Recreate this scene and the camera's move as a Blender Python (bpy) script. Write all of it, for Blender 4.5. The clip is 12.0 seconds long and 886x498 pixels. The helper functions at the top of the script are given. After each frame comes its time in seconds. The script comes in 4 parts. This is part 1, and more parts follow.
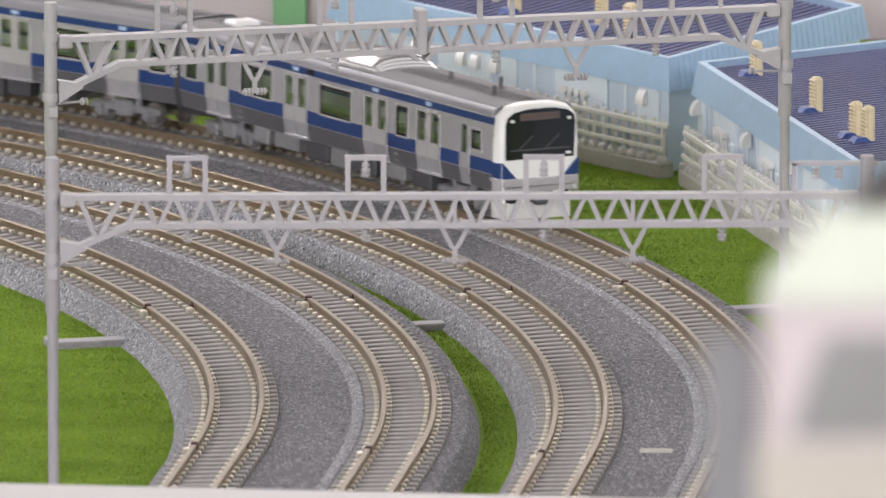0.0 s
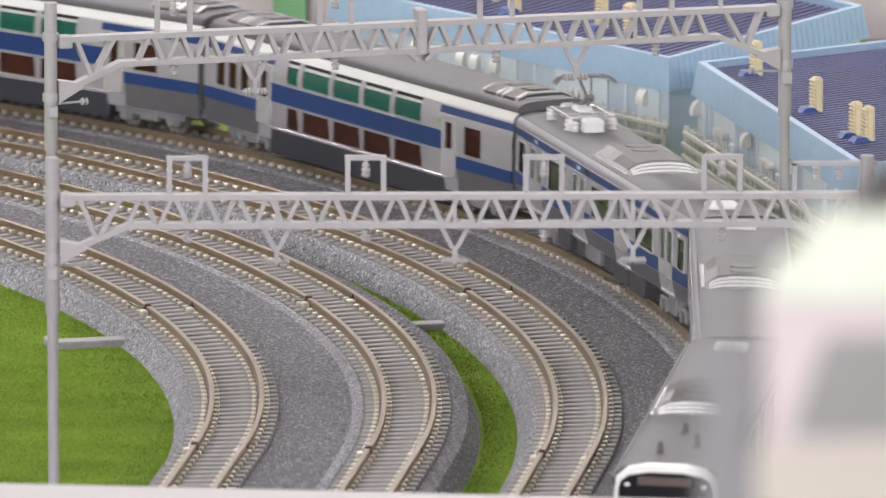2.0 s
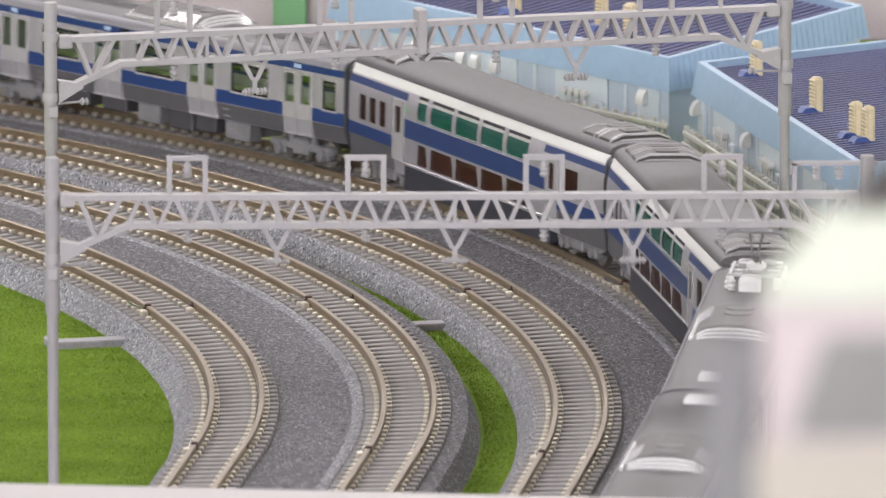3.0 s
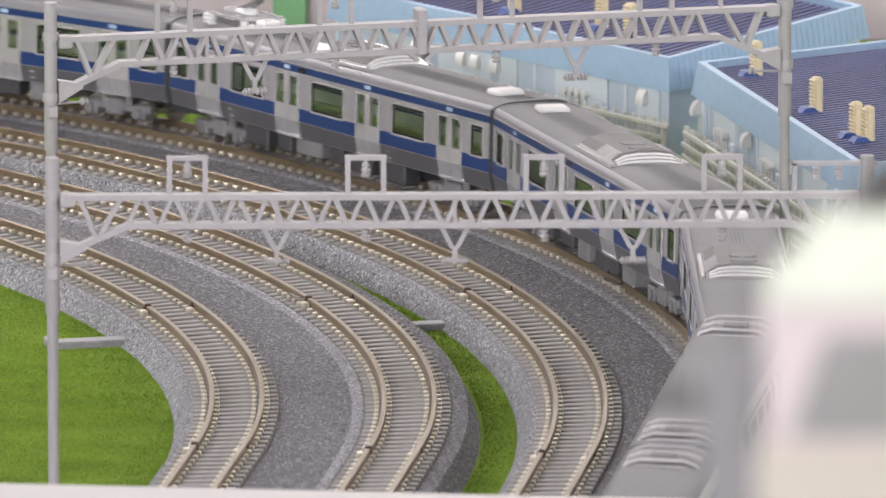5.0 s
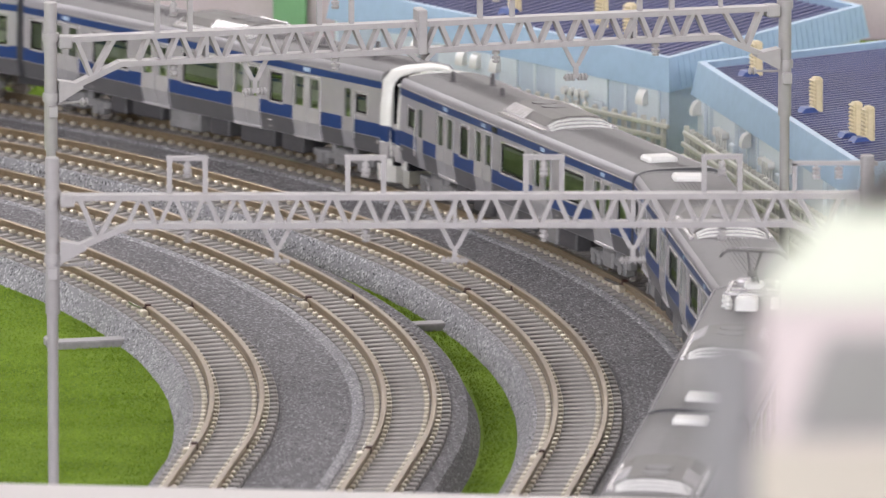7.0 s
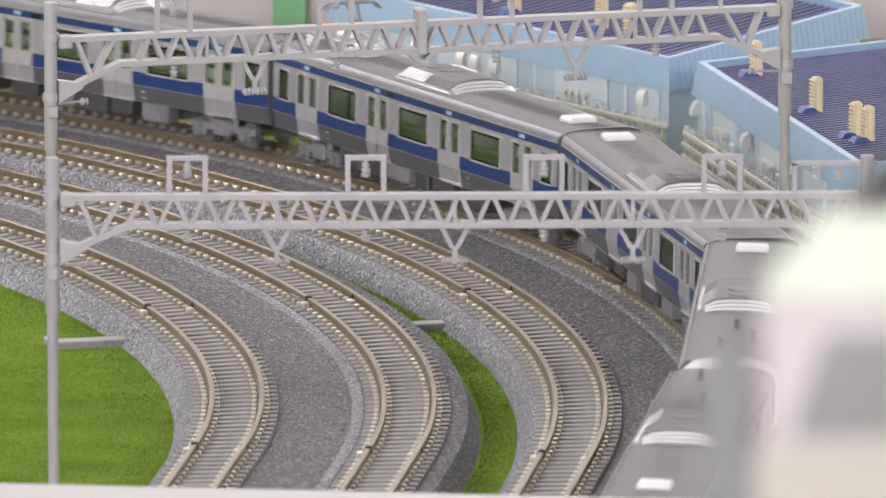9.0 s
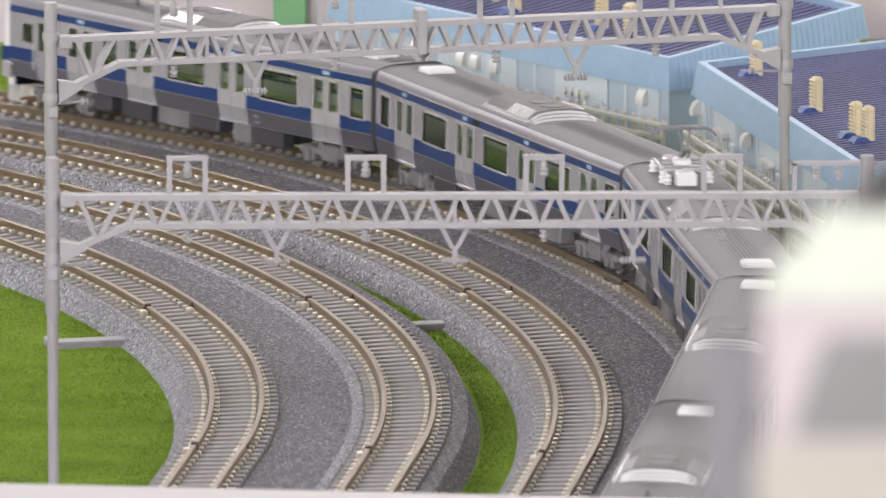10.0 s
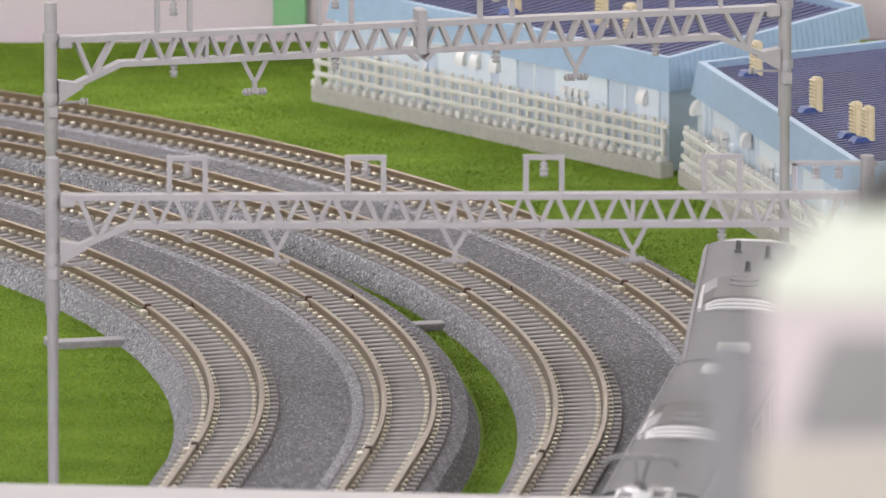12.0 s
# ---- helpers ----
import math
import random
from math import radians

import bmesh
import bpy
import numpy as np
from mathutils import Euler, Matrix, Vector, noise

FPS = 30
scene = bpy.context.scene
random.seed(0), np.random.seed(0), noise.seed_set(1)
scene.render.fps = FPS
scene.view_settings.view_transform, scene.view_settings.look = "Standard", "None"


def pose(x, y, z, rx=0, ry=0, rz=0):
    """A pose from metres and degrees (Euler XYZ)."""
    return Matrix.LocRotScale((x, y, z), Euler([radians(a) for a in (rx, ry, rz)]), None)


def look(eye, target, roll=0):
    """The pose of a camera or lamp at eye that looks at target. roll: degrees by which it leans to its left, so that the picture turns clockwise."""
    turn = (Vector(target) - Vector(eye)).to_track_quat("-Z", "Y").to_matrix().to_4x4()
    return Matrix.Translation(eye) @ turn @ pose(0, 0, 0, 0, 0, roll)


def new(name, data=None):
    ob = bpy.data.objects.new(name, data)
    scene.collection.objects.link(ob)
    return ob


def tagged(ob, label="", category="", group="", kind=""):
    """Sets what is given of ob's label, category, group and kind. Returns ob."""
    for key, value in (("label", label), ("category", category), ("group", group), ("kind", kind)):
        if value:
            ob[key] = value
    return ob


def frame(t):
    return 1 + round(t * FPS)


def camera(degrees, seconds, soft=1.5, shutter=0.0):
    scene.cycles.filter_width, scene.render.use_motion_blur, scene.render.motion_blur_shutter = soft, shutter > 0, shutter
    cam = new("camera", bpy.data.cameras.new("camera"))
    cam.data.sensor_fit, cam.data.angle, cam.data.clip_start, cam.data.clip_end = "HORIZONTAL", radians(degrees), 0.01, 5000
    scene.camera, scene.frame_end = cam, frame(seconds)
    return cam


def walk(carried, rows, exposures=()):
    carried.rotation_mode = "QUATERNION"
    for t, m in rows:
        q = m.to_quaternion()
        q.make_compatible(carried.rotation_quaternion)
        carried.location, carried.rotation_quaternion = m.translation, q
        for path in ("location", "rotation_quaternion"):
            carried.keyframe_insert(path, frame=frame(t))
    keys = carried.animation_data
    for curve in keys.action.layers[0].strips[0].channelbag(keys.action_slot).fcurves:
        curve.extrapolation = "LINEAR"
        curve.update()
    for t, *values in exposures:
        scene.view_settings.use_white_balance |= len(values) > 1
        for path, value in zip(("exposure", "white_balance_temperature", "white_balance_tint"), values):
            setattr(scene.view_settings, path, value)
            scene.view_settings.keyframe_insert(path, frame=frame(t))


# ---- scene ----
# The camera stands still, far off, with a long lens.
cam = camera(3.3314, 12.0, soft=1.4, shutter=0.2)
EYE = Vector((0.363269, -2.906126, 0.553311))
AHEAD = Vector((0.019716, 0.984280, -0.175510))
VIEW = look(EYE, EYE + AHEAD * 3.0, 0.014)
walk(cam, [(0.0, VIEW), (12.0, VIEW)], exposures=[(0.0, -0.2, 6440, 16.5), (1.5, -0.1, 6440, 16.5), (10.3, -0.1, 6440, 16.5), (11.2, -0.18, 6440, 16.5), (12.0, -0.24, 6440, 16.5)])
cam.data.dof.use_dof = True
cam.data.dof.focus_distance = 3.06
cam.data.dof.aperture_fstop = 90.0

# ---- light: a room with fluorescent panels on its ceiling ----
world = bpy.data.worlds.new("room_world")
world.use_nodes = True
world.node_tree.nodes["Background"].inputs[0].default_value = (0.9, 0.95, 1.0, 1)
world.node_tree.nodes["Background"].inputs[1].default_value = 0.1
scene.world = world


def panel_light(x, y, power, sx=1.2, sy=0.3):
    lamp = bpy.data.lights.new("ceiling_lamp", "AREA")
    lamp.shape, lamp.size, lamp.size_y = "RECTANGLE", sx, sy
    lamp.energy, lamp.color = power, (1.0, 0.985, 0.96)
    ob = new("ceiling_lamp", lamp)
    ob.matrix_world = pose(x, y, 1.57)
    return ob


for lx in (-1.1, 0.5, 2.1):
    for ly, power in ((-2.2, 2.5), (-0.7, 0.3), (2.0, 10.0)):
        panel_light(lx, ly, power)
# the long lamp that hangs over the far side of the layout
tube = bpy.data.lights.new("hanging_lamp", "AREA")
tube.shape, tube.size, tube.size_y = "RECTANGLE", 1.5, 0.25
tube.energy, tube.color = 14.5, (1.0, 0.985, 0.96)
new("hanging_lamp", tube).matrix_world = pose(0.35, 0.88, 0.52, 0, 0, 0)
# daylight through assumed windows; the east one is added to brighten right-facing walls
for power, eye, aim in ((75.0, (-2.52, -2.4, 1.05), (0.4, -1.0, 0.0)), (150.0, (-0.9, -3.92, 1.05), (0.2, 0.0, 0.0)), (55.0, (3.12, -1.2, 1.05), (0.4, 0.2, 0.0))):
    sky = bpy.data.lights.new("window_daylight", "AREA")
    sky.shape, sky.size, sky.size_y = "RECTANGLE", 1.9, 0.9
    sky.energy, sky.color = power, (0.93, 0.96, 1.0)
    new("window_daylight", sky).matrix_world = look(eye, aim)

# ---- materials ----
def material(name, color, rough=0.6, metal=0.0, scale=200.0, amount=0.15, fine=1500.0, bump=0.0, spec=0.5, second=None):
    """A plain surface with variation at two scales and fine relief."""
    m = bpy.data.materials.new(name)
    m.use_nodes = True
    nt = m.node_tree
    bsdf = nt.nodes["Principled BSDF"]
    bsdf.inputs["Roughness"].default_value = rough
    bsdf.inputs["Metallic"].default_value = metal
    bsdf.inputs["Specular IOR Level"].default_value = spec
    co = nt.nodes.new("ShaderNodeTexCoord")
    n1 = nt.nodes.new("ShaderNodeTexNoise")
    n1.inputs["Scale"].default_value, n1.inputs["Detail"].default_value = scale, 4
    n2 = nt.nodes.new("ShaderNodeTexNoise")
    n2.inputs["Scale"].default_value, n2.inputs["Detail"].default_value = fine, 2
    for n in (n1, n2):
        nt.links.new(co.outputs["Object"], n.inputs["Vector"])
    mean = nt.nodes.new("ShaderNodeMix")
    mean.data_type = "FLOAT"
    mean.inputs[0].default_value = 0.5
    nt.links.new(n1.outputs["Fac"], mean.inputs[2])
    nt.links.new(n2.outputs["Fac"], mean.inputs[3])
    ramp = nt.nodes.new("ShaderNodeValToRGB")
    ramp.color_ramp.elements[0].position, ramp.color_ramp.elements[1].position = 0.33, 0.67
    c = Vector(color)
    lo = second if second else tuple(c * (1 - amount))
    hi = tuple(min(v, 1.0) for v in c * (1 + amount))
    ramp.color_ramp.elements[0].color, ramp.color_ramp.elements[1].color = (*lo, 1), (*hi, 1)
    nt.links.new(mean.outputs[0], ramp.inputs[0])
    nt.links.new(ramp.outputs[0], bsdf.inputs["Base Color"])
    if bump:
        b = nt.nodes.new("ShaderNodeBump")
        b.inputs["Strength"].default_value, b.inputs["Distance"].default_value = min(1.0, bump), 0.0006
        nt.links.new(n2.outputs["Fac"], b.inputs["Height"])
        nt.links.new(b.outputs[0], bsdf.inputs["Normal"])
    return m


def speckled(name, base, dark, light, grain, bump):
    """Ballast moulded in grey plastic: fine grains, some dark, some pale."""
    m = material(name, base, 0.9, 0.0, 60.0, 0.12, grain, bump, 0.15)
    nt = m.node_tree
    bsdf = nt.nodes["Principled BSDF"]
    old = bsdf.inputs["Base Color"].links[0].from_socket
    co = nt.nodes.new("ShaderNodeTexCoord")
    v = nt.nodes.new("ShaderNodeTexVoronoi")
    v.inputs["Scale"].default_value = grain * 0.8
    nt.links.new(co.outputs["Object"], v.inputs["Vector"])
    sep = nt.nodes.new("ShaderNodeSeparateColor")
    nt.links.new(v.outputs["Color"], sep.inputs[0])
    last = old
    for chan, lim, col in ((0, 0.91, dark), (1, 0.87, light)):
        gt = nt.nodes.new("ShaderNodeMath")
        gt.operation = "GREATER_THAN"
        gt.inputs[1].default_value = lim
        nt.links.new(sep.outputs[chan], gt.inputs[0])
        mix = nt.nodes.new("ShaderNodeMix")
        mix.data_type = "RGBA"
        mix.inputs[7].default_value = (*col, 1)
        nt.links.new(gt.outputs[0], mix.inputs[0])
        nt.links.new(last, mix.inputs[6])
        last = mix.outputs[2]
    nt.links.new(last, bsdf.inputs["Base Color"])
    return m


GRASS = material("grass_fibre", (0.18, 0.27, 0.035), 0.95, 0, 45.0, 0.35, 1300.0, 0.8, 0.1, second=(0.09, 0.16, 0.012))
BLADE = material("grass_blade", (0.225, 0.33, 0.045), 0.9, 0, 60.0, 0.3, 900.0, 0.0, 0.1, second=(0.13, 0.215, 0.015))
BALLAST = speckled("grey_ballast", (0.185, 0.179, 0.188), (0.05, 0.05, 0.055), (0.42, 0.415, 0.43), 3600.0, 0.6)
SHOULDER = speckled("pale_shoulder_ballast", (0.30, 0.294, 0.31), (0.07, 0.07, 0.075), (0.62, 0.615, 0.63), 3600.0, 0.6)
SLEEPER = material("concrete_sleeper", (0.285, 0.265, 0.25), 0.6, 0, 150.0, 0.18, 1800.0, 0.2, 0.3)
CLIP = material("cream_rail_clip", (0.60, 0.55, 0.445), 0.33, 0.6, 300.0, 0.15, 1500.0, 0.0, 0.6)
RAIL = material("tan_rail", (0.25, 0.19, 0.12), 0.28, 0.5, 120.0, 0.2, 900.0, 0.05, 0.5)
JOINER = material("rust_joiner", (0.05, 0.018, 0.014), 0.6, 0.2)
GANTRY = material("grey_gantry_plastic", (0.39, 0.37, 0.365), 0.5, 0, 90.0, 0.06, 700.0, 0.03, 0.4)
GANTRY_DARK = material("grey_insulator", (0.22, 0.21, 0.21), 0.4)
STEEL = material("silver_body_paint", (0.54, 0.53, 0.55), 0.32, 0.62, 60.0, 0.05, 500.0, 0.02, 0.5)
DOOR = material("bright_silver_paint", (0.69, 0.68, 0.695), 0.25, 0.65, 60.0, 0.05, 500.0, 0.02, 0.5)
BLUE = material("blue_stripe_paint", (0.012, 0.042, 0.15), 0.3, 0, 100.0, 0.1)
ROOF = material("grey_roof_paint", (0.122, 0.115, 0.118), 0.5, 0.0, 50.0, 0.08, 600.0, 0.04, 0.25)
UNIT = material("silver_unit_paint", (0.68, 0.66, 0.66), 0.24, 0.55, 80.0, 0.08, 600.0, 0.02, 0.5)
UNDER = material("dark_grey_underframe", (0.055, 0.053, 0.056), 0.5, 0, 120.0, 0.2)
BOGIE = material("grey_bogie_plastic", (0.19, 0.185, 0.185), 0.4, 0, 200.0, 0.2)
WHITE = material("white_face_paint", (0.82, 0.81, 0.76), 0.25, 0, 60.0, 0.03)
BLACK = material("black_mask_plastic", (0.012, 0.012, 0.015), 0.12, 0, 60.0, 0.1)
RUBBER = material("dark_bellows_rubber", (0.07, 0.07, 0.075), 0.38)
SEATS = material("brown_interior", (0.20, 0.055, 0.03), 0.6, 0, 250.0, 0.4, 700.0)
WHEEL = material("bright_wheel_metal", (0.55, 0.52, 0.48), 0.25, 0.9)
WALL = material("pale_blue_wall_paint", (0.57, 0.645, 0.72), 0.5, 0, 40.0, 0.05, 500.0, 0.03)
TRIM = material("white_trim_paint", (0.72, 0.785, 0.82), 0.5, 0, 60.0, 0.05)
FASCIA = material("light_blue_fascia_paint", (0.34, 0.475, 0.61), 0.45, 0, 40.0, 0.06, 500.0, 0.03)
TILE = material("navy_roof_sheet", (0.05, 0.06, 0.165), 0.4, 0, 70.0, 0.2, 600.0, 0.03)
VENT = material("cream_vent_plastic", (0.68, 0.58, 0.36), 0.5, 0, 90.0, 0.08)
FENCE = material("cream_fence_plastic", (0.66, 0.645, 0.59), 0.55, 0, 90.0, 0.08)
PLINTH = material("grey_plinth_concrete", (0.42, 0.40, 0.35), 0.7, 0, 90.0, 0.12, 800.0, 0.1)
BOARD = material("layout_board_wood", (0.06, 0.045, 0.05), 0.6, 0, 20.0, 0.2, 300.0)
CREAM = material("cream_block_wall", (0.49, 0.45, 0.375), 0.6, 0, 12.0, 0.05)
PALE = material("white_card", (0.66, 0.62, 0.60), 0.6, 0, 12.0, 0.04)
GREYGLASS = material("grey_block_window", (0.27, 0.265, 0.25), 0.35, 0, 12.0, 0.15)
PINK = material("pinkish_wall_paint", (0.62, 0.53, 0.53), 0.8, 0, 3.0, 0.06)
PORCELAIN = material("white_insulator_plastic", (0.78, 0.77, 0.74), 0.3, 0, 90.0, 0.04)
COVER = material("dull_brown_grey_cover", (0.075, 0.066, 0.06), 0.55, 0.0, 80.0, 0.15)
LOWER = material("dark_silver_and_lower_shade", (0.20, 0.196, 0.204), 0.35, 0.6, 60.0, 0.06, 500.0, 0.02)
PALEBLUE = material("pale_blue_plate", (0.42, 0.55, 0.70), 0.4)
DISPLAY = material("dim_brown_display", (0.12, 0.085, 0.075), 0.3)
CANT = material("dull_silver_roof_edge", (0.32, 0.312, 0.328), 0.42, 0.45, 60.0, 0.05)
SKIRT = material("dark_blue_grey_skirt", (0.03, 0.031, 0.04), 0.45, 0, 80.0, 0.12)
# the bright green seen through the windows, put into the seats' colour
VIEW_GREEN = material("green_seen_through_windows", (0.40, 0.50, 0.20), 0.5, 0, 200.0, 0.3)
LINING_AND_GLINT = material("pale_lining_and_glint", (0.55, 0.54, 0.5), 0.6, 0, 60.0, 0.05)
GREENCARD = material("green_card", (0.22, 0.45, 0.22), 0.8, 0, 6.0, 0.06)
ROOM = material("room_plaster", (0.70, 0.68, 0.65), 0.85, 0, 3.0, 0.04)
CARPET = material("room_floor_vinyl", (0.25, 0.22, 0.19), 0.7, 0, 5.0, 0.15)


def glass_material(name, color, alpha_mix, tint=0.78):
    """Thin tinted glazing: partly clear, glossy."""
    m = bpy.data.materials.new(name)
    m.use_nodes = True
    nt = m.node_tree
    bsdf = nt.nodes["Principled BSDF"]
    bsdf.inputs["Base Color"].default_value = (*color, 1)
    bsdf.inputs["Roughness"].default_value = 0.08
    clear = nt.nodes.new("ShaderNodeBsdfTransparent")
    clear.inputs[0].default_value = (*(min(1, tint + c) for c in color), 1)
    mix = nt.nodes.new("ShaderNodeMixShader")
    mix.inputs[0].default_value = alpha_mix
    nt.links.new(clear.outputs[0], mix.inputs[1])
    nt.links.new(bsdf.outputs[0], mix.inputs[2])
    nt.links.new(mix.outputs[0], nt.nodes["Material Output"].inputs[0])
    return m


BROWN_GLASS = glass_material("brown_tinted_glass", (0.06, 0.022, 0.014), 0.45, 0.55)
GLASS = glass_material("green_tinted_glass", (0.07, 0.11, 0.04), 0.14, 0.82)
TEAL = glass_material("teal_tinted_glass", (0.012, 0.14, 0.10), 0.6, 0.4)

# ---- mesh helpers; sizes in millimetres ----
MM = 0.001


def part(name, bm, mat, parent=None, label="", smooth=False):
    """Links a bmesh, drawn in millimetres, as one mesh object."""
    bmesh.ops.recalc_face_normals(bm, faces=bm.faces)
    bm.transform(Matrix.Scale(MM, 4))
    me = bpy.data.meshes.new(name)
    bm.to_mesh(me)
    bm.free()
    for mm in mat if isinstance(mat, (list, tuple)) else [mat]:
        me.materials.append(mm)
    if smooth:
        for f in me.polygons:
            f.use_smooth = True
        me.set_sharp_from_angle(angle=radians(35))
    ob = new(name, me)
    ob.parent = parent
    return tagged(ob, label) if label else ob


def thing(name, label, category, group="", kind=""):
    return tagged(new(name), label, category, group, kind)


def box(bm, x0, x1, y0, y1, z0, z1, bevel=0.0, m=None):
    r = bmesh.ops.create_cube(bm, size=1.0)
    vs = r["verts"]
    mat = Matrix.Translation(((x0 + x1) / 2, (y0 + y1) / 2, (z0 + z1) / 2)) @ Matrix.Diagonal((abs(x1 - x0), abs(y1 - y0), abs(z1 - z0), 1))
    bmesh.ops.transform(bm, matrix=mat, verts=vs)
    if bevel:
        es = list({e for v in vs for e in v.link_edges})
        out = bmesh.ops.bevel(bm, geom=es, offset=bevel, segments=1, affect="EDGES")
        vs = list({v for f in out["faces"] for v in f.verts} | {v for v in vs if v.is_valid})
    if m is not None:
        bmesh.ops.transform(bm, matrix=m, verts=vs)
    return vs


def rod(bm, a, b, r, n=8, r2=None):
    """A round bar from a to b."""
    a, b = Vector(a), Vector(b)
    d = b - a
    q = d.to_track_quat("Z", "Y").to_matrix().to_4x4()
    out = bmesh.ops.create_cone(bm, cap_ends=True, segments=n, radius1=r, radius2=r if r2 is None else r2, depth=d.length)
    bmesh.ops.transform(bm, matrix=Matrix.Translation((a + b) / 2) @ q, verts=out["verts"])
    return out["verts"]


def bar(bm, a, b, w, h, up=(0, 0, 1)):
    """A square bar from a to b, w across, h along up."""
    a, b, up = Vector(a), Vector(b), Vector(up)
    d = (b - a).normalized()
    side = d.cross(up).normalized()
    top = side.cross(d)
    vs = []
    for p in (a, b):
        for s, t in ((-1, -1), (1, -1), (1, 1), (-1, 1)):
            vs.append(bm.verts.new(p + side * s * w / 2 + top * t * h / 2))
    for f in ((0, 1, 2, 3), (7, 6, 5, 4), (0, 4, 5, 1), (1, 5, 6, 2), (2, 6, 7, 3), (3, 7, 4, 0)):
        bm.faces.new([vs[i] for i in f])
    return vs


def extrude_profile(bm, pts, x0, x1, close=True):
    """A (y, z) outline drawn along x."""
    a = [bm.verts.new((x0, y, z)) for y, z in pts]
    b = [bm.verts.new((x1, y, z)) for y, z in pts]
    n = len(pts)
    for i in range(n if close else n - 1):
        bm.faces.new((a[i], a[(i + 1) % n], b[(i + 1) % n], b[i]))
    if close:
        bm.faces.new(a[::-1])
        bm.faces.new(b)


def lathe(bm, a, d, prof, n=12):
    """One solid turned about the axis d through a; prof lists (height, radius)."""
    a, d = Vector(a), Vector(d).normalized()
    q = d.to_track_quat("Z", "Y").to_matrix()
    rings = [[bm.verts.new(a + q @ Vector((r * math.cos(2 * math.pi * k / n), r * math.sin(2 * math.pi * k / n), h))) for k in range(n)] for h, r in prof]
    for p, s in zip(rings, rings[1:]):
        for k in range(n):
            bm.faces.new((p[k], p[(k + 1) % n], s[(k + 1) % n], s[k]))
    bm.faces.new(rings[0][::-1])
    bm.faces.new(rings[-1])


def frame_plate(bm, x0, x1, z0, z1, hole, y, out, low=None):
    """A plate on a car side with one opening, as one closed piece."""
    s = 1 if y > 0 else -1
    ya, yb = y - s * 0.25, y + s * out
    h0, h1, g0, g1 = hole
    o = [(x0, z0), (x1, z0), (x1, z1), (x0, z1)]
    i = [(h0, g0), (h1, g0), (h1, g1), (h0, g1)]
    vo = [[bm.verts.new((x, yy, z)) for x, z in o] for yy in (ya, yb)]
    vi = [[bm.verts.new((x, yy, z)) for x, z in i] for yy in (ya, yb)]
    for k in range(4):
        m = (k + 1) % 4
        bm.faces.new((vo[1][k], vo[1][m], vi[1][m], vi[1][k]))
        bm.faces.new((vo[0][k], vi[0][k], vi[0][m], vo[0][m]))
        if low is None or k:
            bm.faces.new((vo[0][k], vo[0][m], vo[1][m], vo[1][k]))
        bm.faces.new((vi[0][k], vi[1][k], vi[1][m], vi[0][m]))
    if low is not None:
        vl = [[bm.verts.new((x, yy, low)) for x in (x0, x1)] for yy in (ya, yb)]
        bm.faces.new((vl[0][0], vl[0][1], vl[1][1], vl[1][0]))
        for q in (0, 1):
            bm.faces.new((vo[q][0], vo[q][1], vl[q][1], vl[q][0]))
            bm.faces.new((vo[0][q], vo[1][q], vl[1][q], vl[0][q]))


def taper(bm):
    """Draws the lower edge of a car side inwards, as the wide bodies have it."""
    for v in bm.verts:
        if v.co.z < 10.2 and abs(v.co.y) > 8:
            v.co.y -= math.copysign((10.2 - v.co.z) * 0.24, v.co.y)


def bulge(bm):
    """Curves the side of a double-deck car: leaning in below the waist, rolling over towards the roof."""
    for v in bm.verts:
        if abs(v.co.y) > 7.5:
            d = 0.045 * max(0.0, v.co.z - 18.5) ** 2 + 0.1 * max(0.0, 12.9 - v.co.z)
            v.co.y -= math.copysign(d, v.co.y)


def curved_strip(bm, x0, x1, y, zs, thick):
    """A plate on a car side cut into bands at the heights zs, so that it can follow the side's curve."""
    s = 1 if y > 0 else -1
    for a, b in zip(zs, zs[1:]):
        box(bm, x0, x1, y - s * thick, y, a, b)


# the curve ends at this angle; from there the tracks run straight on
BEND_END, STRAIGHT = -7.9, 1980.0


def station(r, u):
    """Point at radius r and path angle u, and the heading angle there; below BEND_END the path is straight, 8.4 mm a degree."""
    if u >= BEND_END:
        return polar(r, u), u
    d = Vector((math.sin(radians(BEND_END)), -math.cos(radians(BEND_END)), 0))
    return polar(r, BEND_END) + d * ((BEND_END - u) * 8.4), BEND_END


def sweep_path(bm, pts, closed):
    """An (r, z) outline drawn along the whole curve and the straight after it."""
    us = [262.0 - k for k in range(270)] + [BEND_END] + [BEND_END - STRAIGHT / 8.4 * k / 20 for k in range(1, 21)]
    rings = []
    for u in us:
        rings.append([bm.verts.new(station(r, u)[0] + Vector((0, 0, z))) for r, z in pts])
    k = len(pts)
    for p, q in zip(rings, rings[1:]):
        for j in range(k if closed else k - 1):
            bm.faces.new((p[j], p[(j + 1) % k], q[(j + 1) % k], q[j]))
    if closed:
        bm.faces.new(rings[0][::-1])
        bm.faces.new(rings[-1])


def polar(r, deg, z=0.0):
    return Vector((r * math.cos(radians(deg)), r * math.sin(radians(deg)), z))


# ---- the layout: board, grass, tracks ----
R0, GAUGE = 382.1, 9.7
RADII = [381.5, 414.9, 448.1, 481.1]
RAIL_TOP = 7.0

